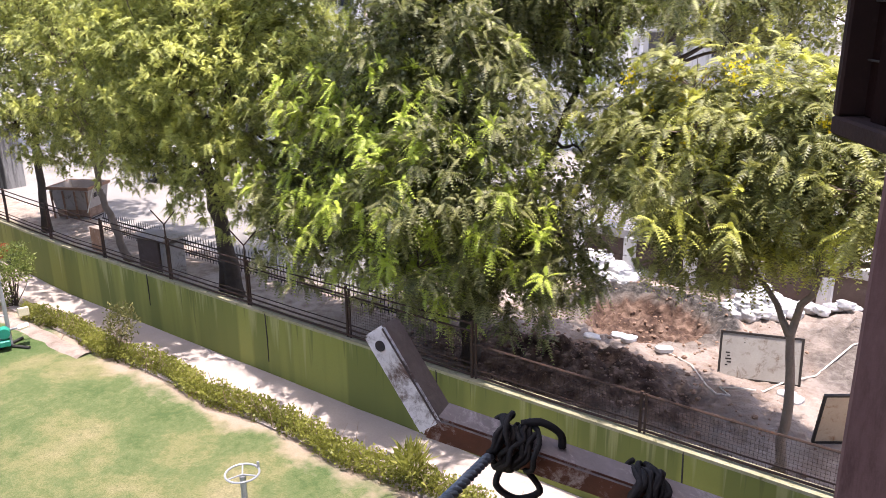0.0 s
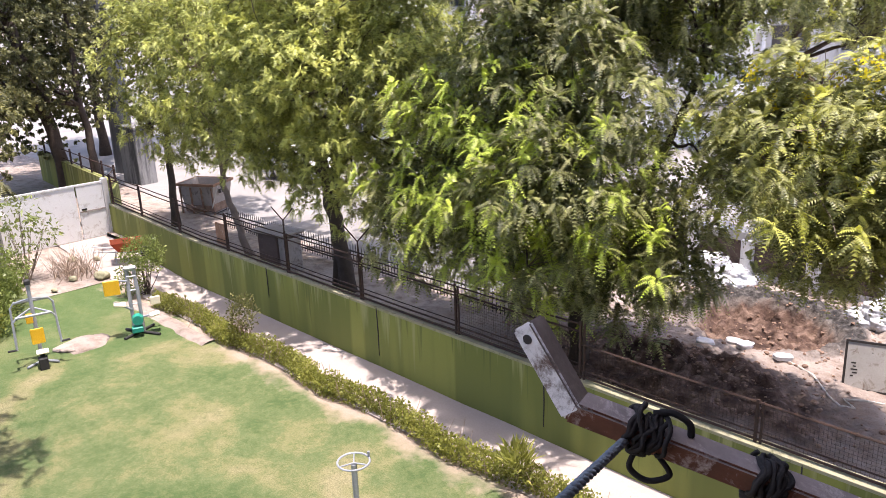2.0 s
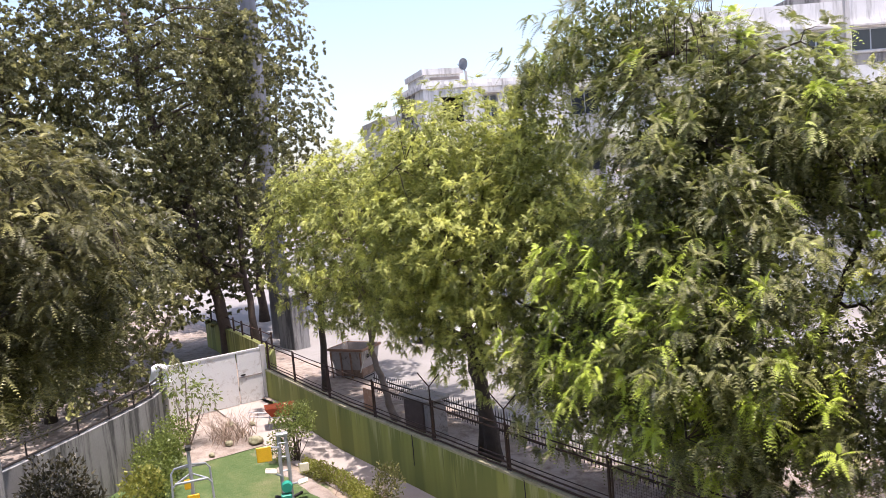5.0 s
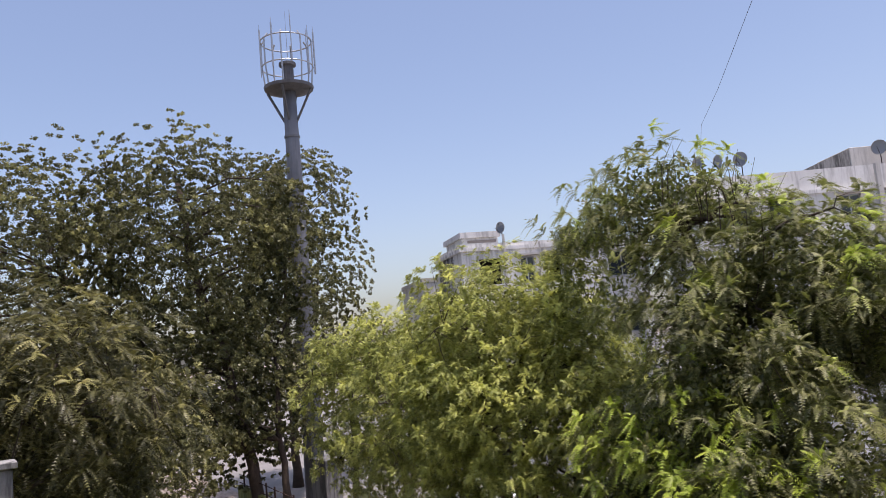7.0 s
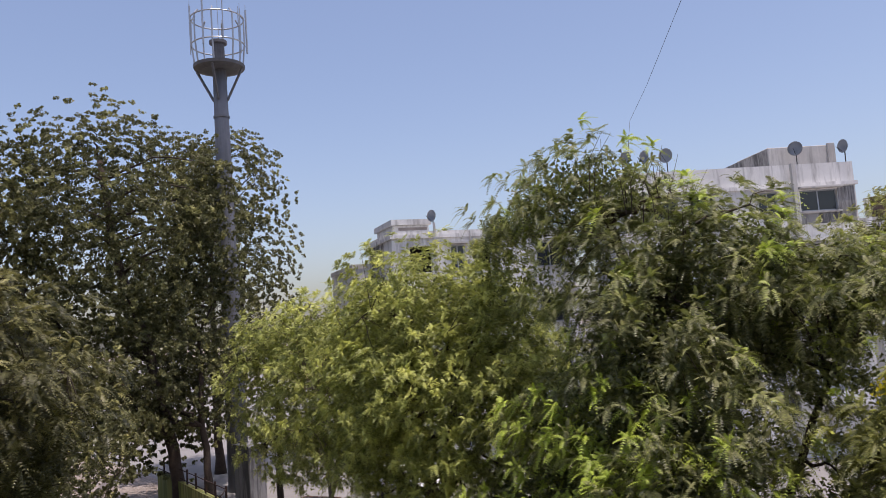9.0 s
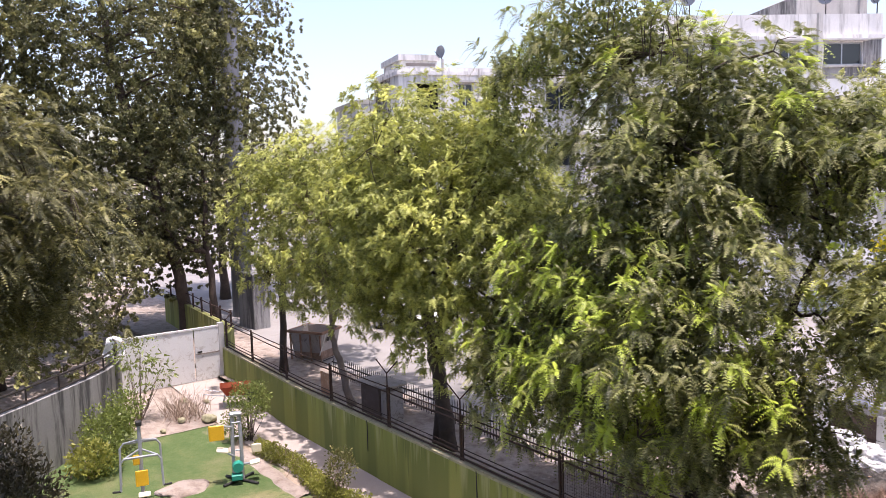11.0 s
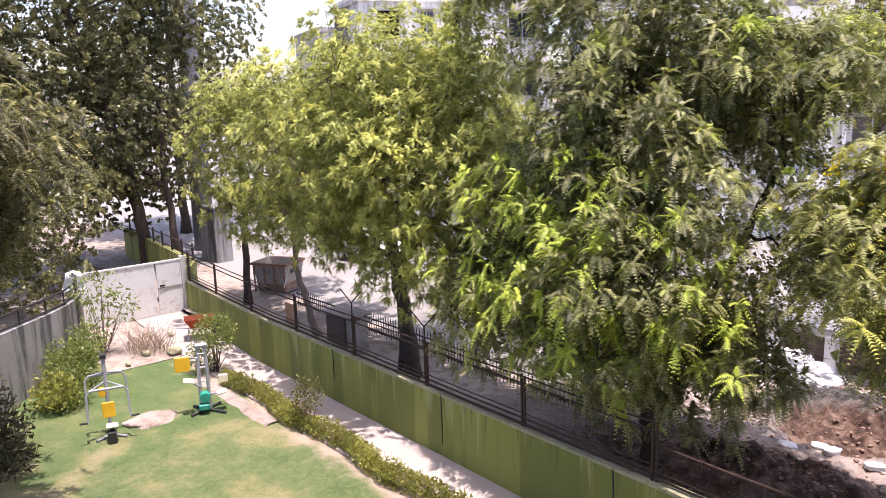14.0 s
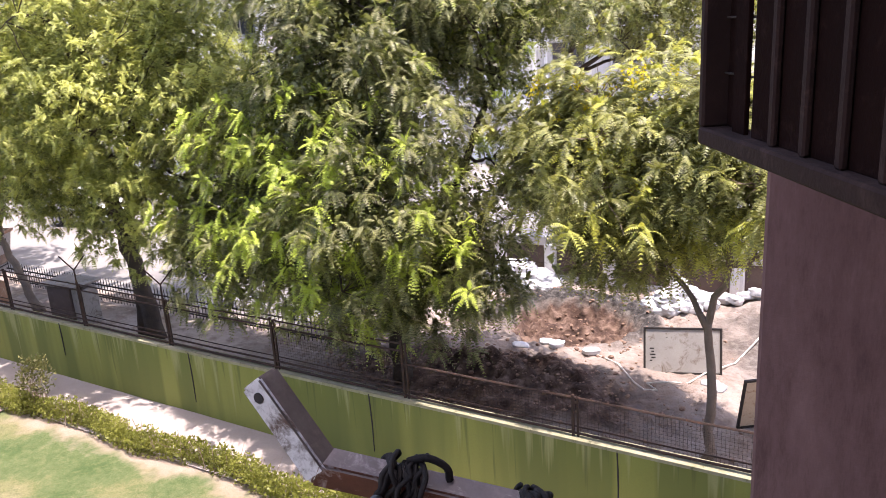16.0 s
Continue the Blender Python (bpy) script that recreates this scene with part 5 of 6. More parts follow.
for k, (x, y, s) in enumerate([(-22.6, 8.0, 0.24), (-23.0, 7.3, 0.14), (-24.6, 7.9, 0.16), (-22.5, 6.6, 0.10), (-24.2, 8.5, 0.12)]):
    stone((x, y, park_height(x, y) + 0.06 + s * 0.2), (s, s * 0.8, s * 0.6), 3.1 * k, M["coping"])
stone((-18.3, 5.75, 0.0), (0.5, 0.6, 0.10), 9.0, M["dirt"], "earth_mound", "low mound of bare sandy earth on the lawn")


def wheelbarrow():
    ob = thing("wheelbarrow", "faded red wheelbarrow standing by the wall", "wheelbarrow", (-23.4, 9.15, 0.2), 70)
    bm = bmesh.new()
    lo, hi = [(-0.25, -0.18), (0.25, -0.18), (0.25, 0.18), (-0.25, 0.18)], [(-0.45, -0.32), (0.5, -0.32), (0.5, 0.32), (-0.45, 0.32)]
    a = [bm.verts.new((x, y, 0.32)) for x, y in lo]
    b = [bm.verts.new((x, y, 0.64)) for x, y in hi]
    bm.faces.new(a[::-1])
    for i in range(4):
        bm.faces.new((a[i], a[(i + 1) % 4], b[(i + 1) % 4], b[i]))
    bmesh.ops.solidify(bm, geom=bm.faces[:], thickness=0.015)
    part("tray", bm, M["red"], ob)
    for s in (-1, 1):
        part("handle", tube([(0.45, s * 0.06, 0.2), (0.0, s * 0.2, 0.29), (-0.95, s * 0.28, 0.5)], 0.018, 6), M["grey_tube"], ob)
        part("leg", tube([(-0.3, s * 0.22, 0.32), (-0.38, s * 0.24, 0.0)], 0.015, 6), M["grey_tube"], ob)
    part("wheel", tube([(0.55, -0.04, 0.19), (0.55, 0.04, 0.19)], 0.19, 16), M["black"], ob)


wheelbarrow()


# ------------------------------------------------------------------ outdoor gym
def pad(parent, at, size, material, tilt=0.0, label=""):
    x, y, z = at
    return part("pad", box([-c / 2 for c in size], [c / 2 for c in size], 0.02, pose(x, y, z, 0, tilt, 0)), material, parent, label)


def press_machine():
    """A seated chest press: hoops of grey tube with two yellow boards."""
    ob = thing("chest_press", "outdoor gym press machine with grey tube hoops and yellow boards", "gym machine", (-18.0, 4.75, 0.0), 75, "outdoor gym")
    ob.scale = (0.80, 0.80, 0.92)
    part("column", tube([(0, 0, 0), (0, 0.05, 1.1), (0, 0.15, 2.0)], [0.055, 0.055, 0.05], 10), M["grey_tube"], ob)
    part("top_cap", box((-0.08, 0.06, 2.0), (0.08, 0.24, 2.12), 0.02), M["black"], ob)
    for y, z in ((-0.25, 1.32), (0.3, 1.55)):
        part("hoop", tube([(-0.56, y - 0.1, 0.55), (-0.54, y, z - 0.12), (-0.44, y, z), (0.44, y, z), (0.54, y, z - 0.12), (0.56, y - 0.1, 0.55)], 0.032, 8), M["grey_tube"], ob)
        part("link_bar", tube([(-0.44, y, z), (0, 0.12, z + 0.1), (0.44, y, z)], 0.026, 8), M["grey_tube"], ob)
    for s in (-1, 1):
        part("grip", tube([(s * 0.56, -0.35, 0.56), (s * 0.78, -0.38, 0.58)], 0.028, 8), M["black"], ob)
        part("foot", tube([(s * 0.05, 0, 0.04), (s * 0.4, -0.3, 0.04)], 0.035, 8), M["grey_tube"], ob)
    pad(ob, (-0.12, -0.12, 1.22), (0.18, 0.03, 0.26), M["yellow"])
    pad(ob, (0.0, -0.30, 0.80), (0.34, 0.035, 0.40), M["yellow"])
    pad(ob, (0.04, -0.42, 0.42), (0.32, 0.30, 0.05), M["cream"])
    part("seat_post", tube([(0.02, -0.4, 0.0), (0.02, -0.4, 0.4)], 0.06, 10), M["black"], ob)
    part("weight_box", box((-0.10, -0.62, 0.0), (0.14, -0.36, 0.30), 0.02), M["black"], ob)


def rider_machine():
    """A twin-post machine with a yellow board, cream seats and a green wheel cover."""
    ob = thing("leg_press", "outdoor gym machine with twin grey posts, yellow board and green cover", "gym machine", (-17.95, 7.0, 0.0), 68, "outdoor gym")
    for x in (-0.10, 0.10):
        part("post", tube([(x, 0, 0), (x, 0.03, 1.0), (x * 0.8, 0.08, 1.62)], 0.045, 10), M["grey_tube"], ob)
    for z in (0.4, 0.75, 1.1, 1.45):
        part("cross_bar", tube([(-0.10, 0.03, z), (0.10, 0.03, z)], 0.02, 6), M["grey_tube"], ob)
    part("head_plate", box((-0.15, 0.0, 1.6), (0.15, 0.16, 1.70), 0.03), M["steel"], ob)
    part("arm", tube([(-0.1, 0.02, 1.35), (-0.45, -0.05, 1.45), (-0.5, -0.05, 1.2)], 0.025, 8), M["grey_tube"], ob)
    pad(ob, (-0.46, -0.12, 1.28), (0.36, 0.04, 0.38), M["yellow"])
    pad(ob, (-0.34, -0.12, 0.84), (0.28, 0.28, 0.06), M["cream"], 12)
    part("seat_arm", tube([(-0.34, -0.1, 0.82), (-0.08, 0, 0.62)], 0.028, 8), M["grey_tube"], ob)
    pad(ob, (0.40, -0.1, 0.46), (0.24, 0.24, 0.06), M["cream"], -10)
    part("seat_arm", tube([(0.40, -0.08, 0.44), (0.08, 0, 0.4)], 0.028, 8), M["grey_tube"], ob)
    pad(ob, (0.46, 0.14, 0.72), (0.24, 0.04, 0.22), M["cream"])
    part("wheel_cover", tube([(0.0, -0.30, 0.42), (0.0, -0.14, 0.42)], [0.12, 0.14], 16), M["teal"], ob)
    part("counterweight", box((-0.16, -0.34, 0.12), (0.1, -0.12, 0.26), 0.02), M["teal"], ob)
    for a, b in (((-0.35, -0.35), (0.35, 0.3)), ((0.45, -0.42), (-0.3, 0.3))):
        part("foot", tube([(*a, 0.035), (*b, 0.035)], 0.035, 8), M["black"], ob)


press_machine()
rider_machine()

hand_wheel = thing("arm_wheel", "grey horizontal exercise wheel on a steel post", "gym machine", (-8.18, 5.97, 0.0), 20, "outdoor gym")
part("post", tube([(0, 0, 0), (0, 0, 0.98)], 0.045, 12), M["grey_tube"], hand_wheel)
part("rim", ring((0, 0, 1.02), 0.24, 0.016, steps=32, sides=8), M["grey_tube"], hand_wheel)
for k in range(3):
    a = 2 * math.pi * k / 3
    part("spoke", tube([(0, 0, 1.0), (0.24 * math.cos(a), 0.24 * math.sin(a), 1.02)], 0.012, 6), M["grey_tube"], hand_wheel)
part("knob", tube([(0.15, 0.19, 1.02), (0.15, 0.19, 1.12)], 0.02, 8), M["grey_tube"], hand_wheel)


# ------------------------------------------------------------------ the dug-up verge
def sack_mesh(seed):
    bm = bmesh.new()
    bmesh.ops.create_cube(bm, size=1.0)
    bmesh.ops.subdivide_edges(bm, edges=bm.edges[:], cuts=4, use_grid_fill=True)
    for v in bm.verts:
        q = v.co * 2
        k = Vector((q.x * math.sqrt(1 - q.y**2 / 3), q.y * math.sqrt(1 - q.x**2 / 3), q.z * math.sqrt(max(0.05, 1 - q.x**2 / 2.2 - q.y**2 / 2.2 + q.x**2 * q.y**2 / 3))))
        k *= 1 + 0.22 * noise.noise(q * 1.7 + Vector((seed, 2 * seed, 0)))
        k += 0.10 * Vector((noise.noise(q * 3.1 + Vector((0, seed, 1))), noise.noise(q * 3.3 + Vector((seed, 1, 0))), noise.noise(q * 2.9 + Vector((1, 0, seed)))))
        v.co = Vector((k.x * 0.21, k.y * 0.14, k.z * 0.10))
    me = bpy.data.meshes.new("sack")
    bm.to_mesh(me)
    bm.free()
    me.materials.append(M["sack"])
    me.shade_smooth()
    return me


SACKS = [sack_mesh(2.7 * k) for k in range(5)]


def sack(x, y, z, turn, tilt, k, label="full white woven sack lying in a heap", group="heap of sacks"):
    ob = new("sack", SACKS[k % 5])
    ob.matrix_basis = pose(x, y, z, tilt, tilt * 0.6, turn)
    if group == "loose sacks":
        ob.scale = (0.85, 0.75, 0.6)
    tagged(ob, label, "sack", group)


def heap(cx, cy, rx, ry, h, n, seed):
    q = random.Random(seed)
    for k in range(n):
        a, r = q.uniform(0, 6.28), math.sqrt(q.random())
        x, y = cx + rx * r * math.cos(a), cy + ry * r * math.sin(a)
        sack(x, y, verge_height(x, y) + 0.07 + h * max(0, 1 - r) * q.uniform(0.75, 1.0), q.uniform(0, 360), q.uniform(-22, 22), k)


heap(-8.75, 18.1, 1.15, 0.55, 0.62, 120, 3)
heap(-4.35, 17.6, 0.75, 0.55, 0.55, 60, 5)
heap(-2.7, 17.9, 0.9, 0.35, 0.2, 8, 8)
for k, (x, y, a) in enumerate([(-6.40, 14.62, 20), (-6.16, 14.56, 70), (-6.80, 14.1, 10), (-5.36, 14.5, 40), (-2.80, 13.96, 15), (-2.62, 13.85, 80)]):
    sack(x, y, verge_height(x, y) + 0.04, a, 6, k, "torn white sack lying at the edge of the pit", "loose sacks")


def board(name, label, at, turn, w, h, lean, material):
    ob = thing(name, label, "board", at, turn)
    m = pose(0, 0, 0, lean, 0, 0)
    part("sheet", box((0.04, -0.006, 0.04), (w - 0.04, 0.006, h - 0.04), 0, m), material, ob)
    for lo, hi in (((0, -0.02, 0), (w, 0.02, 0.04)), ((0, -0.02, h - 0.04), (w, 0.02, h)), ((0, -0.02, 0.04), (0.04, 0.02, h - 0.04)), ((w - 0.04, -0.02, 0.04), (w, 0.02, h - 0.04))):
        part("frame_bar", box(lo, hi, 0, m), M["iron"], ob)
    part("prop", tube([m @ Vector((w * 0.3, 0.0, h * 0.8)), (w * 0.3, 0.55, 0.0)], 0.02, 5), M["iron"], ob)
    part("prop", tube([m @ Vector((w * 0.8, 0.0, h * 0.8)), (w * 0.8, 0.55, 0.0)], 0.02, 5), M["iron"], ob)
    if material is M["tin"]:
        for k in range(5):
            x, z = 0.12 + 0.03 * (k % 2), 0.25 + 0.06 * k
            part("lettering_bar", box((x, -0.009, z), (x + 0.05 + 0.03 * (k % 3), -0.007, z + 0.025), 0, m), M["iron"], ob)
    return ob


board("sign_board", "white tin board in an iron frame, scuffed, leaning on the earth", (-4.12, 14.08, 0.43), 19, 1.48, 0.92, -14, M["tin"])
board("barrier_board", "ochre tin barrier board leaning beside the fence", (-2.06, 12.5, verge_height(-2.0, 12.5)), 36, 1.6, 1.0, 12, M["ochre_tin"])

hose = thing("hose", "pale hose lying in loops across the earth", "hose", (0, 0, 0))
pts = [(-5.46, 14.5), (-5.0, 14.45), (-4.6, 14.0), (-4.1, 13.4), (-3.8, 13.05), (-3.6, 13.2), (-3.85, 13.4), (-3.5, 13.5), (-3.2, 13.9), (-3.0, 14.5), (-2.6, 15.2), (-2.2, 16.3), (-1.6, 17.2)]
part("pipe", tube([(x, y, verge_height(x, y) + 0.03) for x, y in pts], 0.018, 6), M["cable"], hose)

clods = bmesh.new()
q = random.Random(11)
for k in range(2200):
    x, y = (q.gauss(-6.6, 1.9), q.gauss(12.5, 0.9)) if k % 3 else (q.gauss(-6.5, 1.6), q.gauss(16.0, 1.2))
    if not (-12 < x < 2 and 10.0 < y < 18.6):
        continue
    s = 0.010 + 0.055 * q.random() ** 4
    near = math.hypot((x - PIT[0]) / 1.75, (y - PIT[1]) / 1.45)
    if near < 0.9 and q.random() < 0.15:
        continue
    r = bmesh.ops.create_icosphere(clods, subdivisions=1, radius=s)["verts"]
    for v in r:
        v.co = Vector((v.co.x * q.uniform(0.7, 1.3) + x, v.co.y * q.uniform(0.7, 1.3) + y, v.co.z * 0.7 + verge_height(x, y) + 0.2 * s))
ob = part("clods", clods, M["dug"])
tagged(ob, "scattered clods of dug earth", "soil", kind="stuff")

flowers = thing("blossoms", "sprays of small yellow blossoms on the slender tree", "flower", (0, 0, 0))
c = []
for x, y, z in ((-4.75, 11.55, 6.35), (-3.6, 11.55, 6.1), (-4.3, 11.5, 6.3), (-3.9, 11.3, 5.4), (-2.7, 11.1, 5.0), (-3.2, 11.3, 6.3), (-2.2, 11.2, 5.9)):
    for k in range(3):
        tip = np.array([x, y - 0.1, z]) + rng.normal(size=3) * np.array([0.34, 0.2, 0.22])
        c.append(tip + rng.normal(size=(26, 3)) * np.array([0.055, 0.055, 0.085]))
c = np.concatenate(c)
v, t = blades(c, unit(rng.normal(size=c.shape)), np.full(len(c), 0.075), 0.42, rng.random(len(c)))
tagged(leaf_mesh("blossom_mass", v, t, M["bloom"], flowers), kind="stuff")

# ------------------------------------------------------------------ wire mesh in the nearer bays of the fence
for a, b in zip(POSTS, POSTS[1:]):
    if a < -10:
        continue
    top_z = 0.60 if a > -7 else 0.84
    bm = bmesh.new()
    y = wall_y(a) + 0.03
    n = int((b - a - 0.12) / 0.055)
    for k in range(n):
        x = a + 0.1 + k * 0.055
        add_tube(bm, [(x, y, 0.06), (x, y, top_z)], 0.0022, 3, False)
    for k in range(int((top_z - 0.06) / 0.055)):
        add_tube(bm, [(a + 0.1, y, 0.08 + 0.055 * k), (b - 0.03, y, 0.08 + 0.055 * k)], 0.0022, 3, False)
    part("wire_mesh", bm, M["rust"], fence)

# beyond the gate
beyond = part("wall_beyond", plate([(-26.7, 10.1), (-28.0, 10.85), (-38.0, 11.6), (-38.0, 11.8), (-28.0, 11.05), (-26.7, 10.3)], -0.1, 1.75), M["green"])
tagged(beyond, "old green wall continuing behind the gate", "wall", kind="structure")
rail2 = thing("wall_railing", "rusty rail fence on the wall behind the gate", "railing", (0, 0, 1.75), kind="structure")
for z in (0.12, 0.5):
    part("rail", tube([(-26.7, 10.2, z), (-28.0, 10.95, z), (-38.0, 11.7, z)], 0.02, 5), M["rust"], rail2)
for k in range(8):
    part("post", box((-28.0 - 1.3 * k - 0.03, 10.95 + 0.098 * k - 0.03, 0), (-28.0 - 1.3 * k + 0.03, 10.95 + 0.098 * k + 0.03, 0.62)), M["rust"], rail2)
cloth = bmesh.new()
bmesh.ops.create_grid(cloth, x_segments=10, y_segments=10, size=0.3)
for v in cloth.verts:
    v.co = Vector((0.06 * math.sin(9 * v.co.x) + 0.05 * math.sin(11 * v.co.y), v.co.x * (1.0 - 0.9 * v.co.y), v.co.y - 0.25 * abs(v.co.x)))
bmesh.ops.solidify(cloth, geom=cloth.faces[:], thickness=0.004)
ob = part("plastic_bag", cloth, M["plastic_sheet"], smooth=True)
ob.location = (-25.9, 6.25, 2.15)
tagged(ob, "torn white plastic bag caught on the railing", "bag")

column = thing("concrete_column", "grey concrete column with a flat cap beside the lawn", "column", (-11.2, 0.47, 0.0))
part("shaft", box((-0.18, -0.18, 0), (0.18, 0.18, 6.58), 0.02), M["grey_wall"], column)
part("cap", box((-0.23, -0.23, 6.58), (0.23, 0.23, 6.66), 0.01), M["grey_wall"], column)

# ------------------------------------------------------------------ the house that the camera leans out of
house = part("wall_house", box((0.36, -10.0, -0.1), (7.0, 2.95, 13.0)), M["mauve_wall"])
tagged(house, "mauve plastered wall of the house", "wall", kind="structure")
wing = part("wall_wing", box((-0.362, 2.95, -0.1), (7.0, 9.1, 13.0), 0.012), M["mauve_wall"])
tagged(wing, "mauve plastered wing wall with faint vertical stains", "wall", kind="structure")


def window_shutter():
    """An outward-opening shutter: stiles and rails round upright boards, with a grille of thin rods behind."""
    a, b = Vector((0.387, 0.561)), Vector((-0.235, 1.504))
    n = (b - a).length
    ang = math.degrees(math.atan2(b.y - a.y, b.x - a.x))
    ob = thing("window_shutter", "dark brown slatted window shutter standing open", "shutter", (a.x, a.y, 7.145), ang)
    part("bottom_rail", box((0, -0.03, 0), (n, 0.03, 0.03), 0.004), M["shutter_rail"], ob)
    part("top_rail", box((0, -0.03, 1.35), (n, 0.03, 1.41), 0.004), M["shutter"], ob)
    part("stile", box((n - 0.05, -0.03, 0.03), (n - 0.02, -0.012, 1.35), 0.003), M["shutter"], ob)
    part("stile", box((n - 0.02, -0.03, 0.03), (n, 0.03, 1.35), 0.004), M["shutter_rail"], ob)
    part("stile", box((0, -0.022, 0.03), (0.06, 0.037, 1.35), 0.006), M["shutter"], ob)
    part("slat", box((n - 0.130, -0.004, 0.03), (n - 0.082, 0.004, 1.35), 0.001), M["shutter"], ob)
    x = n - 0.156
    while x > 0.16:
        part("slat", box((x - 0.091, -0.004, 0.03), (x, 0.004, 1.35), 0.001), M["shutter"], ob)
        part("batten", box((x - 0.096, 0.0045, 0.03), (x - 0.080, 0.016, 1.35), 0.003), M["shutter_rail"], ob)
        x -= 0.092
    for j in range(14):
        part("rod", tube([(n - 0.02, -0.008, 0.12 + 0.09 * j), (n - 0.28, -0.008, 0.12 + 0.09 * j)], 0.002, 5), M["iron"], ob)
    return ob


window_shutter()


def bracket():
    """A bent square bar with old white paint, its foot fixed in the wall."""
    n = Nodes("flaking_white_paint")
    patch = n.noise(16.0, 8.0, 0.75, warp=0.4)
    fine = n.noise(120.0, 5.0, 0.7)
    col = n.ramp(patch, (0.33, (0.10, 0.055, 0.04)), (0.40, (0.16, 0.12, 0.10)), (0.49, (0.62, 0.61, 0.60)), (0.75, (0.74, 0.74, 0.75)))
    col = n.mix(n.grey(fine, 0.5, 0.7, 0.0, 0.6), col, (0.09, 0.07, 0.06))
    n.bump(patch, 0.5, 0.003)
    paint = n.done(col, 0.75)
    ob = thing("clothesline_bracket", "bent iron clothesline bracket with flaking white paint and rust", "bracket", (0, 0, 0))
    tip, knee, foot = Vector((-0.482, 0.607, 7.045)), Vector((-0.417, 0.612, 6.958)), Vector((0.37, 1.125, 6.62))
    s = 0.0155

    # darker iron: the shade of the upper arm's right-hand face, put into colour
    bare = mottled("shaded_dark_iron", (0.21, 0.18, 0.165), (0.12, 0.10, 0.09), 22.0, 0.8, 0.15, bump=0.6, fine=140, stain=(0.20, 0.17, 0.15), distance=0.003)
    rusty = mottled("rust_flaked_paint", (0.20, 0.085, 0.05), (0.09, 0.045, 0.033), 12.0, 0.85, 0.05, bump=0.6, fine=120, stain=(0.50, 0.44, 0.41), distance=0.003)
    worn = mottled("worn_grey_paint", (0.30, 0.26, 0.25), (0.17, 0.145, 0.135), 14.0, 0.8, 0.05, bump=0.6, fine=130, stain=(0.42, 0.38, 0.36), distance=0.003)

    def bar(name, p, q, cut, left_mat, right_mat):
        d = (q - p).normalized()
        u = Vector((-0.66, -0.74, -0.1))
        u = (u - d * u.dot(d)).normalized()
        w = d.cross(u)
        a, b = (u + w).normalized(), (u - w).normalized()
        if a.dot(Vector((0.8, 0.6, 0.35))) < b.dot(Vector((0.8, 0.6, 0.35))):
            a, b = b, a
        bm = bmesh.new()
        ends = []
        for at in (p, q + d * cut):
            ends.append([bm.verts.new(at + s * (i * a + j * b)) for i, j in ((1, 1), (1, -1), (-1, -1), (-1, 1))])
        for k in range(4):
            bm.faces.new((ends[0][k], ends[0][(k + 1) % 4], ends[1][(k + 1) % 4], ends[1][k]))
        bm.faces.new(ends[0][::-1])
        bm.faces.new(ends[1])
        bmesh.ops.recalc_face_normals(bm, faces=bm.faces[:])
        bmesh.ops.bevel(bm, geom=bm.edges[:], offset=0.003, segments=2, affect="EDGES")
        bm.normal_update()
        # faces turned right and up take the second material
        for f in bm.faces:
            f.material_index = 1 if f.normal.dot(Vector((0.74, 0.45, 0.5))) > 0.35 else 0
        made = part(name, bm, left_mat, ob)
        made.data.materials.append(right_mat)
        return a, b, d

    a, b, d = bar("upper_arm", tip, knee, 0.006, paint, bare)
    hole = tip + d * 0.017 + a * (s + 0.0004)
    part("bolt_hole", tube([hole - a * 0.002, hole + a * 0.0006], 0.0058, 16), M["dark"], ob)
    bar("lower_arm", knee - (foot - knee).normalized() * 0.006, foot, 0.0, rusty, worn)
    return knee, (foot - knee).normalized()


knee, arm = bracket()


def eased(points, per=8):
    """A smooth line through points."""
    p = [points[0], *points, points[-1]]
    out = []
    for k in range(1, len(p) - 2):
        for j in range(per):
            t = j / per
            out.append(0.5 * ((2 * p[k]) + (p[k + 1] - p[k - 1]) * t + (2 * p[k - 1] - 5 * p[k] + 4 * p[k + 1] - p[k + 2]) * t * t + (3 * p[k] - p[k - 1] - 3 * p[k + 1] + p[k + 2]) * t**3))
    return out + [points[-1]]


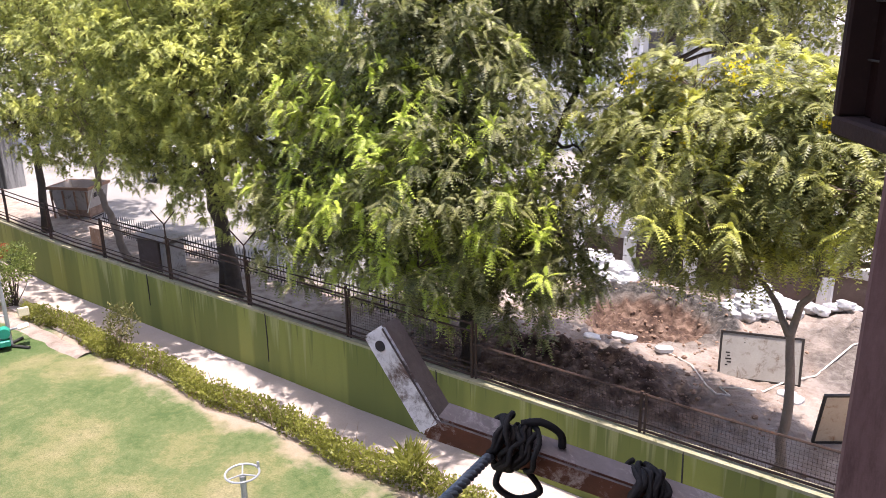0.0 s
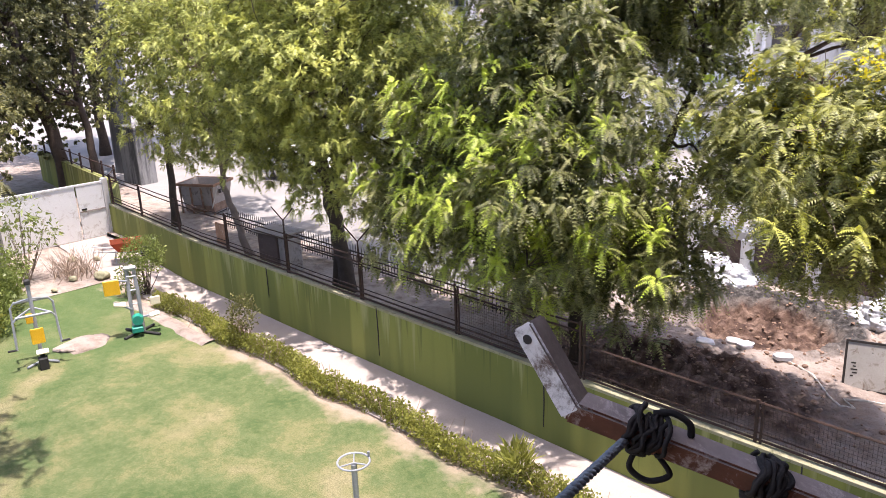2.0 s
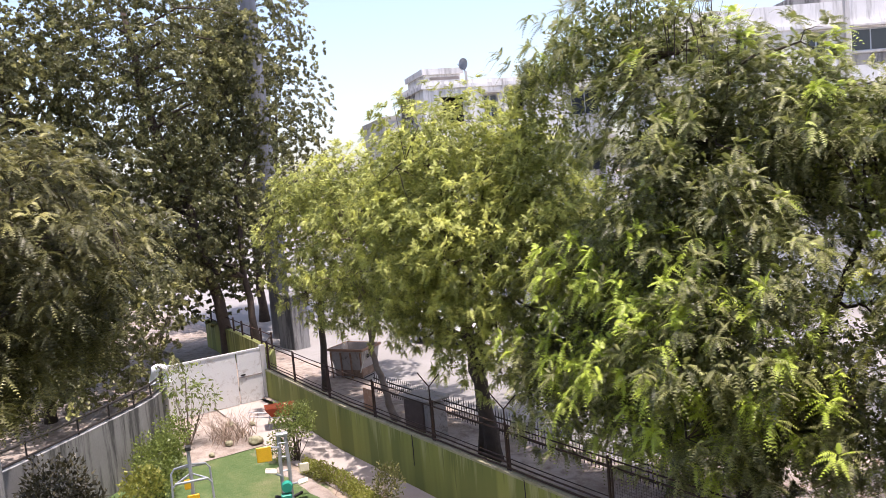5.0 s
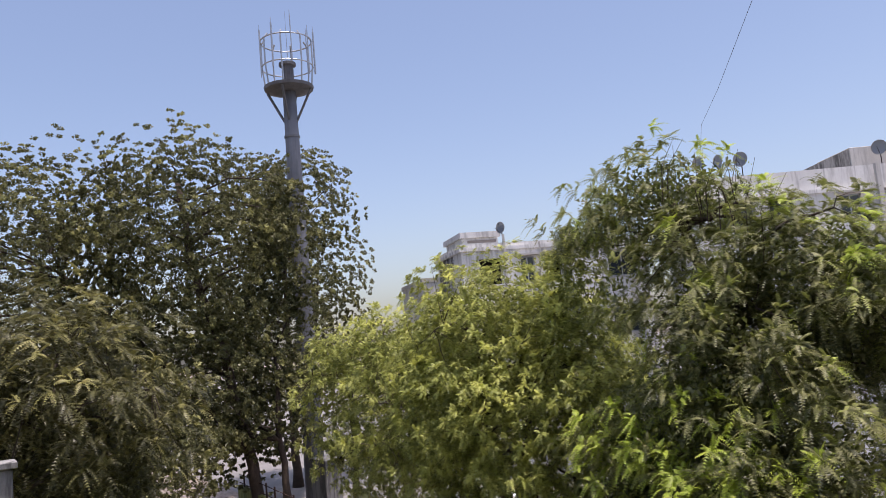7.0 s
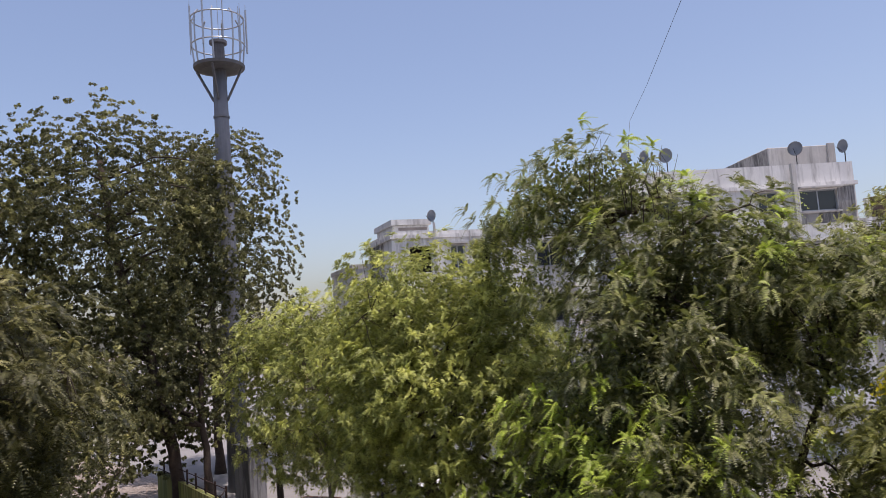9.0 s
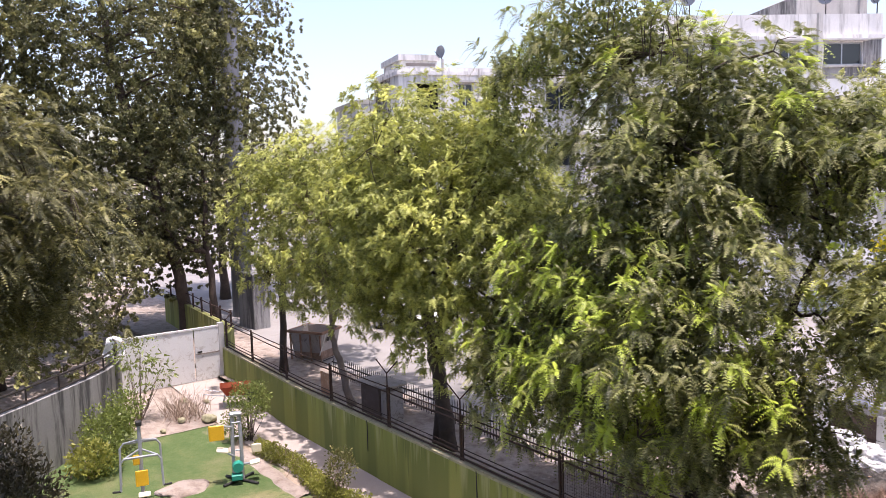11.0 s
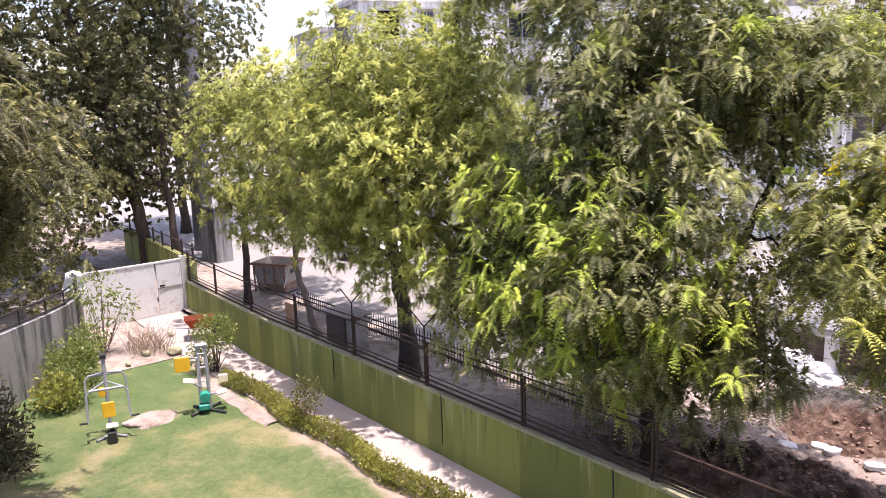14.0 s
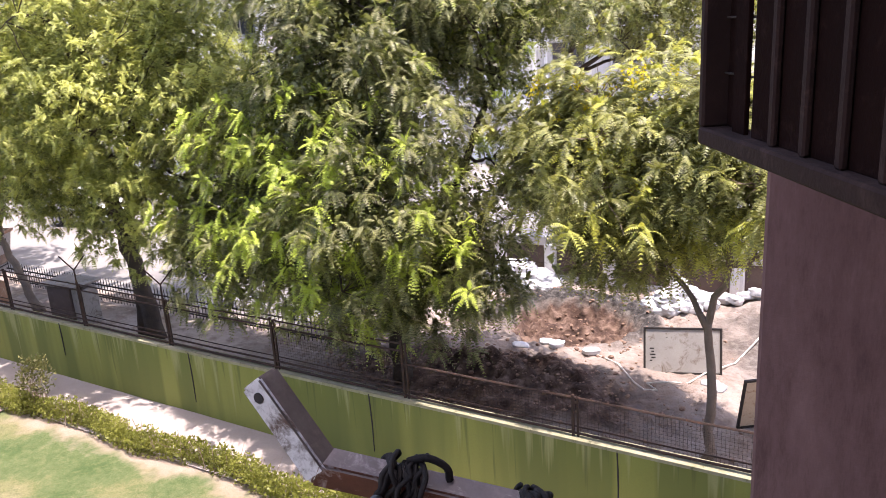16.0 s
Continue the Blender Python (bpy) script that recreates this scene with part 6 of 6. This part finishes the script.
def rope_coil(at, seed, turns, radius, thick):
    q = random.Random(seed)
    u = arm.orthogonal().normalized()
    w = arm.cross(u)
    pts = []
    steps = turns * 12
    for k in range(steps + 1):
        a = 2 * math.pi * k / 12
        r = radius * (1 + 0.16 * math.sin(1.7 * a + seed) + q.uniform(-0.10, 0.10))
        pts.append(at + arm * (0.016 * math.sin(0.37 * a + seed) + q.uniform(-0.004, 0.004)) + r * (math.cos(a) * u + math.sin(a) * w))
    return tube(eased(pts, 3), thick, 6)


line = thing("clothesline", "frayed dark rope knotted round the iron bracket", "rope", (0, 0, 0))
k1 = knee + arm * 0.078
part("knot", rope_coil(k1, 1.0, 9, 0.0215, 0.0030), M["knot"], line, smooth=True)
part("knot", rope_coil(k1 + arm * 0.010 + Vector((0, 0, 0.005)), 2.0, 4, 0.0245, 0.0028), M["knot"], line, smooth=True)
k2 = knee + arm * 0.225
part("knot", rope_coil(k2, 4.0, 11, 0.0225, 0.0032), M["knot"], line, smooth=True)
part("loop", tube(eased([k1 + Vector((0.01, 0.01, 0.022)), k1 + Vector((0.028, 0.018, 0.026)), k1 + Vector((0.044, 0.028, 0.014)), k1 + Vector((0.046, 0.03, -0.002))]), 0.0042, 6), M["knot"], line, smooth=True)
part("loop", tube(eased([k1 + Vector((0.0, -0.01, -0.02)), k1 + Vector((-0.004, -0.014, -0.042)), k1 + Vector((0.014, -0.004, -0.056)), k1 + Vector((0.034, 0.008, -0.046)), k1 + Vector((0.022, 0.006, -0.028))]), 0.0036, 6), M["knot"], line, smooth=True)
ropes = bmesh.new()
A, Bq = k1 + Vector((-0.01, -0.012, -0.008)), Vector((-0.30, 0.44, 6.985))
d = (Bq - A)
u = d.orthogonal().normalized()
w = d.normalized().cross(u)
for ph in (0.0, 2.09, 4.19):
    add_tube(ropes, [A + d * (k / 40) + 0.0026 * (math.cos(0.95 * k + ph) * u + math.sin(0.95 * k + ph) * w) for k in range(56)], 0.0032, 6)
part("strand", ropes, M["rope"], line, "blue-grey twisted rope", smooth=True)

sheet_iron = part("rusty_sheet", box((-18.70, -0.0075 + 9.745, 0.10), (-18.20, 0.0075 + 9.745, 0.70), 0.004), M["rust_roof"], fence)
tagged(sheet_iron, "rust-red iron sheet wired to the fence")
